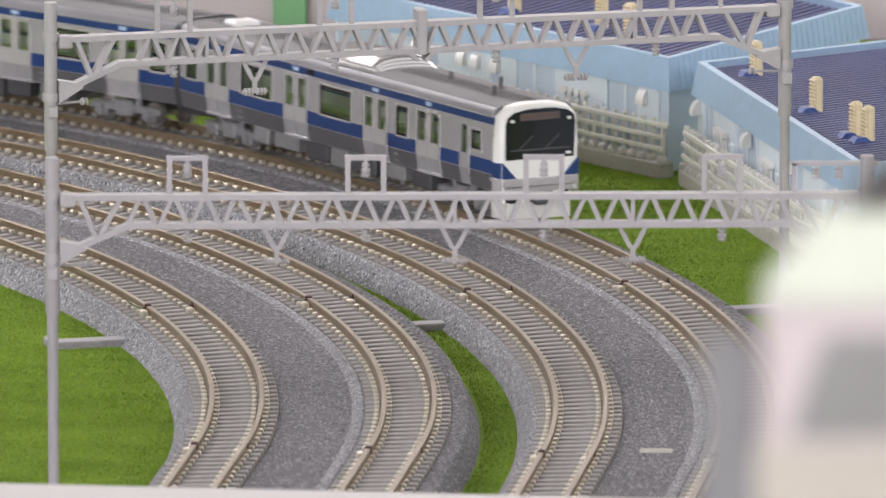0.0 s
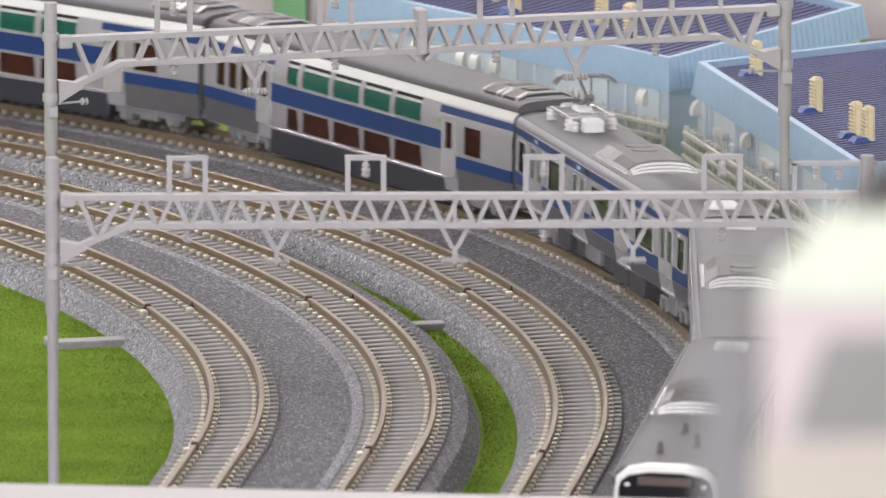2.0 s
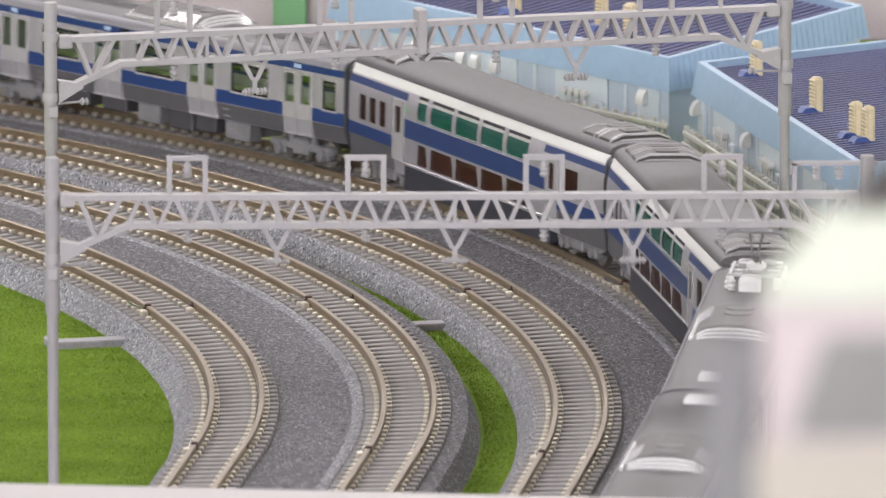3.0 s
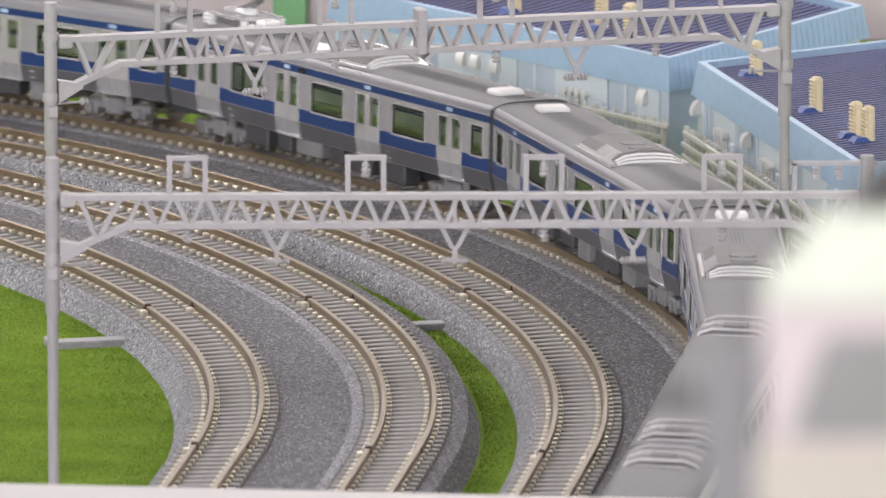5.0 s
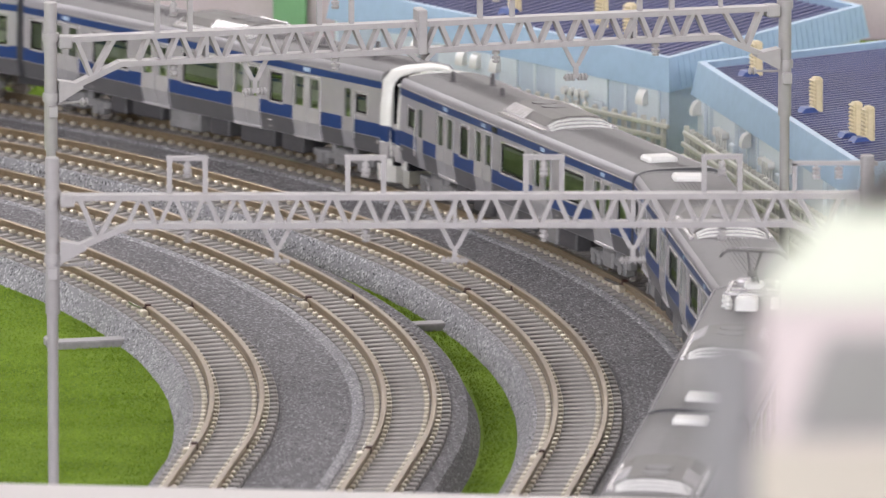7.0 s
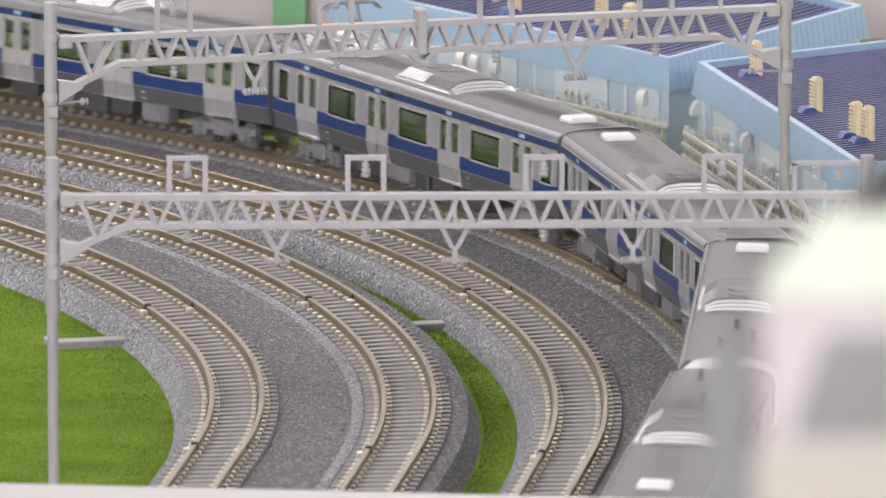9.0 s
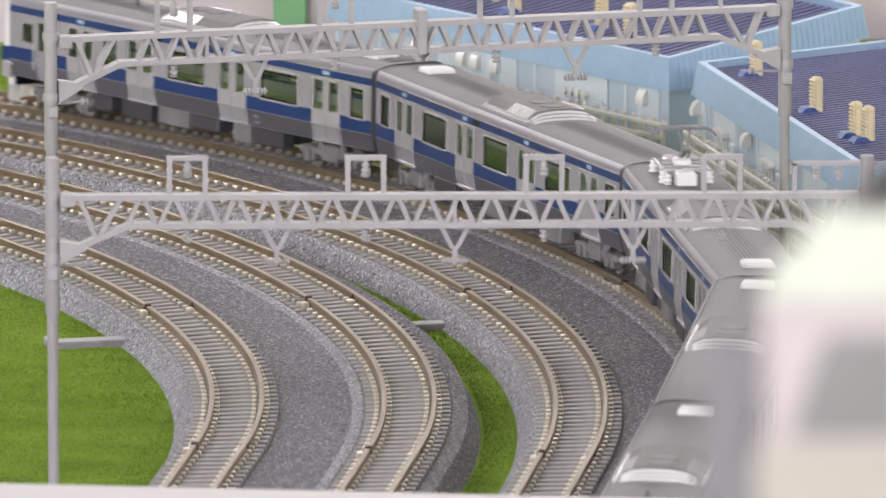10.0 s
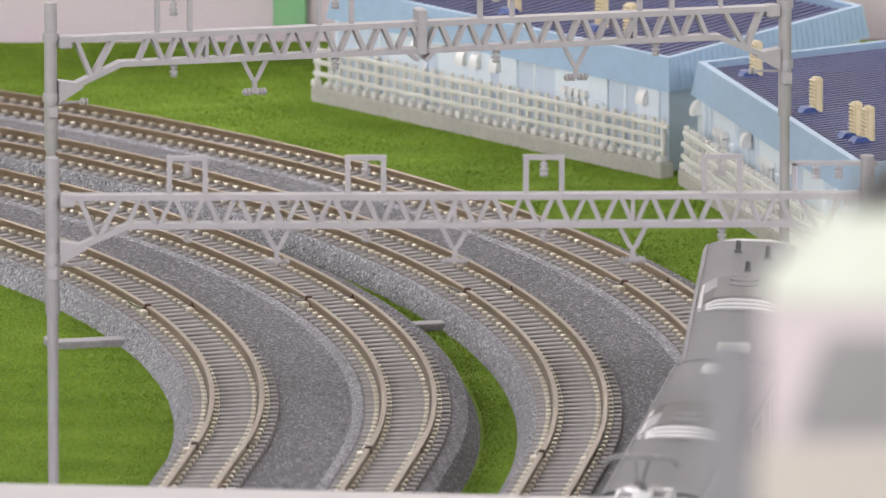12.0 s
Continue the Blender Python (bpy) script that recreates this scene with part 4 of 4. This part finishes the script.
    for s in (-1, 1):
        box(b, xf - e * 0.4, xf + e * 0.55, s * 3.4, s * 5.4, 4.3, 6.5, 0.15)
        box(b, xf - e * 2.6, xf - e * 0.6, s * 7.7, s * 8.3, 4.3, 6.5, 0.15)
    part("skirt", b, WHITE, f, "white snow-plough skirt")
    b = bmesh.new()
    box(b, xf - e * 6, xf + e * 1.6, -1.5, 1.5, 3.9, 6.6, 0.3)
    part("coupler", b, UNDER, f, "dark coupler")
    # black block that paints in the shade of the recess under the bumper
    b = bmesh.new()
    box(b, xf - e * 3, xf + e * 0.1, -7.4, 7.4, 4.2, 6.5, 0.2)
    part("coupler_recess", b, BLACK, f, "black block for the shade in the recess above the skirt")
    b = bmesh.new()
    for s in (-1, 1):
        rod(b, (xf - e * 3.6, s * 9.4, 9.2), (xf - e * 3.6, s * 10.0, 9.2), 0.4, 6)
        rod(b, (xf - e * 11.6, s * 9.9, 9.0), (xf - e * 11.6, s * 9.9, 17.0), 0.22, 6)
    part("grab_rail", b, UNIT, f, "bright grab rail")


CARS = []
KINDS = [("commuter", 1, 0, 0)] + [("commuter", 0, 0, 0), ("commuter", 0, 0, -1), ("green", 0, 0, 0), ("green", 0, 0, 0)]
KINDS += [("commuter", 0, 0, 0)] * 2 + [("commuter", 0, 0, -1), ("commuter", 0, 0, 0), ("commuter", -1, 0, 0)]
KINDS += [("commuter", 1, 0, 0), ("commuter", 0, 0, 0), ("commuter", 0, 0, -1), ("commuter", 0, 0, 0), ("commuter", -1, 0, 0)]
for i, (kind, cab, ac, panto) in enumerate(KINDS):
    if kind == "green":
        lab = "silver double-deck car, blue stripes and teal upper windows"
    elif cab == 1:
        lab = "silver leading car with white cab front and blue stripe" if i == 0 else "silver car with white cab coupled behind another cab"
    elif cab == -1:
        lab = "silver tail car with white cab end and blue stripe"
    elif panto:
        lab = "silver blue-striped car with raised pantograph on its roof"
    else:
        lab = "silver commuter car with blue stripes and grey roof"
    CARS.append(make_car(kind, cab, ac, panto, 54.0 if i in (2, 7, 9, 12, 14) else -54.0, lab))


# ---- fences and the pale blue buildings behind the outer track ----
def along(a, b):
    """The pose with its origin at a and x towards b, in metres, and the length in millimetres."""
    d = b - a
    return Matrix.Translation(a * MM) @ pose(0, 0, 0, 0, 0, math.degrees(math.atan2(d.y, d.x))), d.length


def fence(a, b, label):
    m, n = along(a, b)
    f = thing("fence", label, "fence", "fences beside the track")
    bm = bmesh.new()
    box(bm, 0, n, -1.6, 2.2, -0.2, 3.4, 0.3)
    part("plinth", bm, PLINTH, f, "grey concrete plinth")
    for z in (6.2, 8.8, 11.4):
        bm = bmesh.new()
        box(bm, 0, n, -1.0, -0.2, z - 0.5, z + 0.5, 0.15)
        part("rail_bar", bm, FENCE, f)
    bm = bmesh.new()
    box(bm, -0.5, 0.5, -0.2, 0.9, 3.2, 12.6, 0.2)
    box(bm, -0.8, 0.8, -1.2, 1.1, 3.2, 4.8, 0.4)
    me = part("post", bm, FENCE, f).data
    count = int(n / 3.3)
    first = f.children[-1]
    first.matrix_basis = Matrix.Translation((1.5 * MM, 0, 0))
    for k in range(1, count):
        p = new("post", me)
        p.parent = f
        p.matrix_basis = Matrix.Translation(((1.5 + k * (n - 3) / (count - 1)) * MM, 0, 0))
    f.matrix_basis = m
    return f


F1A, F1B = Vector((401.4, 382.8, 0)), Vector((474.5, 281.0, 0))
F2A, F2B = Vector((478.3, 274.0, 0)), Vector((505.0, 152.0, 0))
fence(F1A, F1B, "cream picket fence on grey plinth beside the pale blue building")
fence(F2A, F2B, "cream picket fence on grey plinth along the second building")


def building(a, b, depth, label, panels, hoods, meters):
    """A flat workshop: pale walls, a tall light-blue parapet, a ribbed navy roof with cream vents. x along its front, y away from the track."""
    m, n = along(a, b)
    h = thing("workshop_building", label, "building", "buildings behind the fence")
    H, P = 18.5, 25.0
    bm = bmesh.new()
    box(bm, 0, n, 0, depth, 0, H, 0.2)
    part("wall", bm, WALL, h, "pale blue panelled wall")
    bm = bmesh.new()
    k = 0.0
    while k < n:
        box(bm, k, k + 0.8, -0.35, 0.1, 0, H)
        k += 8.0
    box(bm, 0, n, -0.5, 0.1, 0, 2.4)
    tagged(part("wall_ribs", bm, TRIM, h, "white wall pilasters"), kind="stuff")
    # parapet leaning out over the walls
    o = 3.0
    for p, q in (((-o, -o), (n + o, -o)), ((n + o, -o), (n + o, depth + o)), ((n + o, depth + o), (-o, depth + o)), ((-o, depth + o), (-o, -o))):
        bm = bmesh.new()
        p, q = Vector((*p, 0)), Vector((*q, 0))
        d = (q - p).normalized()
        inn = Vector((-d.y, d.x, 0))
        low = 1.2
        vs = [bm.verts.new(v) for v in (p + inn * low + d * low + Vector((0, 0, H - 0.6)), q + inn * low - d * low + Vector((0, 0, H - 0.6)), q + inn * 2.6 - d * 2.6 + Vector((0, 0, P)), p + inn * 2.6 + d * 2.6 + Vector((0, 0, P)))]
        us = [bm.verts.new(v.co + inn * 1.6 + d * e * 1.6) for v, e in zip(vs, (1, -1, -1, 1))]
        bm.faces.new(vs)
        bm.faces.new(us[::-1])
        for j in range(4):
            bm.faces.new((vs[j], us[j], us[(j + 1) % 4], vs[(j + 1) % 4]))
        par = part("parapet", bm, FASCIA, h, "light blue parapet")
    bm = bmesh.new()
    k = 3.0
    while k < depth:
        bar(bm, (n + 1.75, k, H), (n + 0.42, k, P - 0.3), 0.3, 0.25, (1, 0, 0))
        k += 2.2
    tagged(part("parapet_ribs", bm, FASCIA, par), kind="stuff")
    # ribbed roof
    bm = bmesh.new()
    box(bm, 0.8, n - 0.8, 0.8, depth - 0.8, H - 0.5, P - 1.6)
    ro = part("roof", bm, TILE, h, "navy blue ribbed roof")
    bm = bmesh.new()
    k = 3.0
    while k < n - 3:
        bar(bm, (k, 2.2, P - 1.5), (k, depth - 2.2, P - 1.5), 1.0, 0.7)
        k += 2.5
    tagged(part("roof_ribs", bm, TILE, ro), kind="stuff")
    # broad pale panels, hoods under the parapet and meters with their pipes
    for p, q in panels:
        bm = bmesh.new()
        box(bm, p, q, -0.75, 0.1, 0, H, 0.15)
        part("wall_panel", bm, TRIM, h, "broad white wall panel")
    for k in hoods:
        bm = bmesh.new()
        arc = [(-0.6, 14.2), (-2.9, 14.2)] + [(-0.6 - 2.3 * math.cos(radians(t)), 15.0 + 2.3 * math.sin(radians(t))) for t in (0, 22, 45, 67, 90)]
        extrude_profile(bm, arc, k - 1.3, k + 1.3)
        part("hood_vent", bm, PORCELAIN, h, "white rounded hood vent", smooth=True)
    for k in meters:
        for j in range(4):
            bm = bmesh.new()
            rod(bm, (k + j * 2.3, -0.9, 13.6), (k + j * 2.3, -2.6, 13.6), 0.85, 12)
            rod(bm, (k + j * 2.3, -1.5, 13.4), (k + j * 2.3, -1.5, 8.6), 0.3, 6)
            part("meter", bm, PORCELAIN, h, "small white round meter with pipe", smooth=True)
        bm = bmesh.new()
        for z in (8.6, 10.4):
            rod(bm, (k - 1.0, -1.5, z), (k + 8.2, -1.5, z), 0.35, 6)
        part("pipe", bm, PORCELAIN, h, "white wall pipes", smooth=True)
        bm = bmesh.new()
        box(bm, k + 9.4, k + 13.0, -1.6, 0.1, 5.8, 12.6, 0.25)
        part("wall_cabinet", bm, TRIM, h, "pale wall cabinet")
    # sheared in plan, so that the ends run back to fit the camera's view
    slant = Matrix(((1, -0.4, 0, 0), (0, 1, 0, 0), (0, 0, 1, 0), (0, 0, 0, 1)))
    for child in h.children_recursive:
        child.data.transform(slant)
    h.matrix_basis = m
    return h, m, n, P


CURB = material("mid_blue_curb_paint", (0.05, 0.09, 0.27), 0.45)
VENT_TURN = 8.0


def roof_vent(m, x, y, z, label):
    """A cream louvred vent on a blue curb, standing on a roof."""
    v = thing("louvre_vent", label, "roof vent", "vents on the workshop roofs")
    bm = bmesh.new()
    box(bm, -1.3, 1.3, -0.6, 1.5, -0.4, 7.6, 0.5)
    part("frame", bm, VENT, v)
    for k in range(9):
        bm = bmesh.new()
        bar(bm, (-1.2, -0.6, 0.45 + k * 0.8), (1.2, -0.6, 0.45 + k * 0.8), 0.5, 0.4, (0, -0.5, 1))
        part("slat", bm, VENT, v)
    bm = bmesh.new()
    vs = [bm.verts.new(c) for c in ((-1.5, -4.2, -0.4), (1.5, -4.2, -0.4), (1.5, 1.4, -0.4), (-1.5, 1.4, -0.4), (-1.5, -2.6, 1.3), (1.5, -2.6, 1.3), (1.5, -0.7, 1.3), (-1.5, -0.7, 1.3))]
    for f in ((0, 3, 2, 1), (4, 5, 6, 7), (0, 1, 5, 4), (1, 2, 6, 5), (2, 3, 7, 6), (3, 0, 4, 7)):
        bm.faces.new([vs[i] for i in f])
    part("curb", bm, CURB, v, "blue sloping curb")
    v.matrix_basis = m @ Matrix.Translation((x * MM, y * MM, z * MM)) @ pose(0, 0, 0, 0, 0, VENT_TURN)
    return v


def offset(a, b, d, e0, e1):
    """The line a-b moved d away from the track and lengthened by e0 and e1."""
    u = (b - a).normalized()
    nrm = Vector((-u.y, u.x, 0))
    return a + nrm * d - u * e0, b + nrm * d + u * e1


B1A, B1B = offset(F1A, F1B, 4.5, -1.0, -5.0)
h1, m1, n1, P1 = building(B1A, B1B, 76.0, "pale blue workshop with light blue parapet and navy roof", ((20, 34), (38, 57), (60, 66.5), (80, 98.5), (109, 116.5)), (31.0, 47.5, 52.5, 59.5, 111.5), (84.5,))
B2A, B2B = offset(F2A, F2B, 5.0, 7.0, 0.0)
h2, m2, n2, P2 = building(B2A, B2B, 95.0, "second pale blue workshop with light blue parapet and navy roof", ((0.5, 6), (14, 32), (52, 70), (88, 104)), (2.5, 44.0, 78.0), (20.0, 58.0))
for x, y in ((45, 15), (74, 16.5), (86, 15)):
    roof_vent(m1, x, y, P1 - 1.6, "cream louvred vent on a blue curb on the roof")
for x, y in ((11.5, 9.0), (59, 9.5), (91, 9.5), (97, 10.5)):
    roof_vent(m2, x, y, P2 - 1.6, "cream louvred vent on a blue curb on the roof")

# a small cream plate lying on the ballast between the outer tracks
bm = bmesh.new()
box(bm, -3.2, 3.2, -1.3, 1.3, 4.0, 5.2, 0.3)
ob = tagged(part("cream_plate", bm, PLINTH), "small cream plastic plate lying on the ballast", "plate")
ob.matrix_basis = pose(0.4612, -0.0507, 0.0, 0, 0, -4)

# ---- white strip, built as a bridge and placed to fit the view's lower edge ----
br = thing("girder_bridge", "white strip along the view's lower edge, built as a bridge", "bridge")
bm = bmesh.new()
box(bm, -150, 190, -20, 20, 42.0, 44.8, 0.3)
part("deck", bm, PALE, br, "white bridge deck")
for x in (-140, 180):
    bm = bmesh.new()
    box(bm, x - 6, x + 6, -15, 15, -1.5, 42.0, 0.5)
    part("pier", bm, PALE, br, "white bridge pier")
br.matrix_basis = pose(0.40, -0.315, 0, 0, 0, -8)


# ---- a pale model house close to the camera, far out of focus ----
def near_house():
    h = thing("model_house", "pale cream model house with sloping roof and grey window", "model house")
    # x to the right, y away from the camera, z up; the left end faces the tracks
    bm = bmesh.new()
    extrude_profile(bm, [(0, -20), (14, -20), (14, 22), (0, 22)], 1.0, 60)
    part("wall", bm, PINKISH, h, "pinkish cream wall")
    bm = bmesh.new()
    vs = [bm.verts.new(v) for v in ((1.0, -1, 22), (62, -1, 22), (62, 15, 22), (1.0, 15, 22), (8.5, 3, 32.5), (62, 3, 32.5), (62, 8, 32.5), (8.5, 8, 32.5))]
    for f in ((0, 3, 2, 1), (4, 5, 6, 7), (0, 1, 5, 4), (1, 2, 6, 5), (2, 3, 7, 6), (3, 0, 4, 7)):
        bm.faces.new([vs[i] for i in f])
    part("roof", bm, ROOFWHITE, h, "cream white sloping roof")
    bm = bmesh.new()
    vs = [bm.verts.new(v) for v in ((3.5, -0.6, 5.5), (40, -0.6, 5.5), (40, -0.6, 18.0), (8.0, -0.6, 18.0), (3.5, 0.6, 5.5), (40, 0.6, 5.5), (40, 0.6, 18.0), (8.0, 0.6, 18.0))]
    for f in ((0, 1, 2, 3), (7, 6, 5, 4), (0, 4, 5, 1), (1, 5, 6, 2), (2, 6, 7, 3), (3, 7, 4, 0)):
        bm.faces.new([vs[i] for i in f])
    part("window", bm, GREYGLASS, h, "wide grey window")
    bm = bmesh.new()
    box(bm, -0.3, 40, -0.7, 0.5, -20, 4.5, 0.2)
    part("plinth", bm, CREAM, h, "cream lower wall")
    bm = bmesh.new()
    box(bm, -6.2, 0, 8, 16, -20, 15.2, 0.5)
    part("annex", bm, ANNEX, h, "low grey annex")
    bm = bmesh.new()
    vs = [bm.verts.new(v) for v in ((11, 3.5, 32.3), (40, 3.5, 32.3), (40, 7.5, 32.3), (11, 7.5, 32.3), (14, 4.5, 38), (40, 4.5, 42), (40, 7, 42), (14, 7, 38))]
    for f in ((0, 3, 2, 1), (4, 5, 6, 7), (0, 1, 5, 4), (1, 2, 6, 5), (2, 3, 7, 6), (3, 0, 4, 7)):
        bm.faces.new([vs[i] for i in f])
    part("roof_box", bm, BOXGREY, h, "dark grey box on the roof")
    bm = bmesh.new()
    box(bm, -8, 60, -2, 20, HOUSE_FOOT, -20, 0.5)
    part("base", bm, ANNEX, h, "grey raised base")
    h.matrix_basis = pose(*HOUSE_AT) @ Matrix.Scale(0.7377, 4)


BOXGREY = material("grey_brown_box", (0.06, 0.055, 0.05), 0.6, 0, 20.0, 0.1)
PINKISH = material("pinkish_cream_paint", (0.58, 0.505, 0.49), 0.6, 0, 12.0, 0.05)
ROOFWHITE = material("cream_white_roof", (0.57, 0.60, 0.49), 0.6, 0, 12.0, 0.03)
ANNEX = material("grey_annex_paint", (0.21, 0.207, 0.207), 0.6, 0, 20.0, 0.08)
HOUSE_AT = (0.4180, -1.576, 0.2950)
HOUSE_FOOT = -402.0
near_house()

# ---- behind the grass: a board added for the pinkish far wall, a green box ----
bm = bmesh.new()
box(bm, -740, 800, 468, 476, -1.5, 70, 0.5)
tagged(part("backing_board", bm, PINK), "pinkish grey upright board added in place of the far wall", "board", kind="structure")
bm = bmesh.new()
box(bm, -3.8, 3.8, 0, 3.0, 2.6, 60, 0.5)
ob = tagged(part("green_card", bm, GREENCARD), "green card strip fixed to the backing board", "card")
ob.matrix_basis = pose(0.3965, 0.465, 0)

# ---- the room ----
bm = bmesh.new()
box(bm, -2600, 3200, -4000, 2600, -1100, -1040)
tagged(part("floor", bm, CARPET), "dull brown vinyl floor", "floor", kind="structure")
bm = bmesh.new()
box(bm, -2600, 3200, -4000, 2600, 1600, 1660)
tagged(part("ceiling", bm, ROOM), "white plaster ceiling", "ceiling", kind="structure")
# window with its frame in the west wall, and the lamp's housing over the layout
bm = bmesh.new()
for y in (-3370, -2414, -1458):
    box(bm, -2600, -2560, y, y + 28, 150, 1350)
box(bm, -2600, -2560, -3370, -1430, 130, 160)
box(bm, -2600, -2560, -3370, -1430, 1340, 1370)
tagged(part("window_1", bm, TRIM), "assumed white framed window in an unseen room wall", "window", kind="structure")
bm = bmesh.new()
for x in (-1870, -914, 42):
    box(bm, x, x + 28, -4000, -3960, 150, 1350)
box(bm, -1870, 70, -4000, -3960, 130, 160)
box(bm, -1870, 70, -4000, -3960, 1340, 1370)
tagged(part("window_2", bm, TRIM), "assumed white framed window in an unseen room wall", "window", kind="structure")
# east window frame, added with its lamp for the walls that face right
bm = bmesh.new()
for y in (-2170, -1214, -258):
    box(bm, 3160, 3200, y, y + 28, 150, 1350)
box(bm, 3160, 3200, -2170, -230, 130, 160)
box(bm, 3160, 3200, -2170, -230, 1340, 1370)
tagged(part("window_3", bm, TRIM), "assumed white framed window in an unseen room wall", "window", kind="structure")
lamp = thing("hanging_lamp", "white tube lamp hanging over the layout", "lamp")
bm = bmesh.new()
box(bm, -420, 1120, 750, 1010, 525, 550, 4)
part("housing", bm, TRIM, lamp)
for x in (-300, 1000):
    bm = bmesh.new()
    rod(bm, (x, 880, 545), (x, 880, 1602), 4)
    part("suspension_rod", bm, TRIM, lamp)
for nm, v in (("wall_north", (-2600, 3200, 2600, 2700)), ("wall_south", (-2600, 3200, -4100, -4000)), ("wall_west", (-2700, -2600, -4100, 2700)), ("wall_east", (3200, 3300, -4100, 2700))):
    bm = bmesh.new()
    box(bm, *v, -1100, 1660)
    tagged(part(nm, bm, ROOM), "plain painted room wall", "wall", kind="structure")
for x in (-700, 850):
    for y in (-2200, -700, 650):
        bm = bmesh.new()
        box(bm, x - 25, x + 25, y - 25, y + 25, -1040, -40, 2)
        tagged(part("table_leg", bm, BOARD), "square wooden leg under the layout board", "table leg", "legs under the board")


# ---- movement ----
CENTRE_R = RADII[3]
STEP = 15.6
# path angle of the train's head, second by second: brisk at first, then a little slower
HEAD = [(0.0, 22.9), (0.5, 11.1), (1.0, -0.9), (1.5, -12.8), (2.0, -24.9), (2.5, -36.8), (3.0, -47.0), (5.0, -85.9), (5.5, -96.05), (6.5, -117.0),
        (7.0, -127.45), (9.0, -168.8), (9.5, -179.0), (10.5, -199.5), (11.0, -209.95), (12.0, -231.0)]


def head_angle(t):
    """A smooth curve through the places of HEAD."""
    n = len(HEAD)
    for k in range(n - 1):
        (a, p), (b, q) = HEAD[k], HEAD[k + 1]
        if t <= b or k == n - 2:
            s0 = (q - HEAD[k - 1][1]) / (b - HEAD[k - 1][0]) if k else (q - p) / (b - a)
            s1 = (HEAD[k + 2][1] - p) / (HEAD[k + 2][0] - a) if k < n - 2 else (q - p) / (b - a)
            x, w = (t - a) / (b - a), b - a
            return p * (1 + 2 * x) * (1 - x) ** 2 + q * x * x * (3 - 2 * x) + w * (s0 * x * (1 - x) ** 2 - s1 * x * x * (1 - x))


def motions():
    half = math.degrees(46.5 / CENTRE_R)
    for i, car in enumerate(CARS):
        rows = []
        for k in range(121):
            t = k * 0.1
            mid = head_angle(t) + STEP * (i + 0.5) + (0.5 if i >= 10 else 0.0)
            a, b = station(CENTRE_R, mid + half)[0], station(CENTRE_R, mid - half)[0]
            c, d = (a + b) / 2, b - a
            rows.append((t, pose(c.x * MM, c.y * MM, RAIL_TOP * MM, 0, 0, math.degrees(math.atan2(d.y, d.x))) @ pose(0, 0, 0, -1.3, 0, 0)))
        walk(car, rows)


motions()
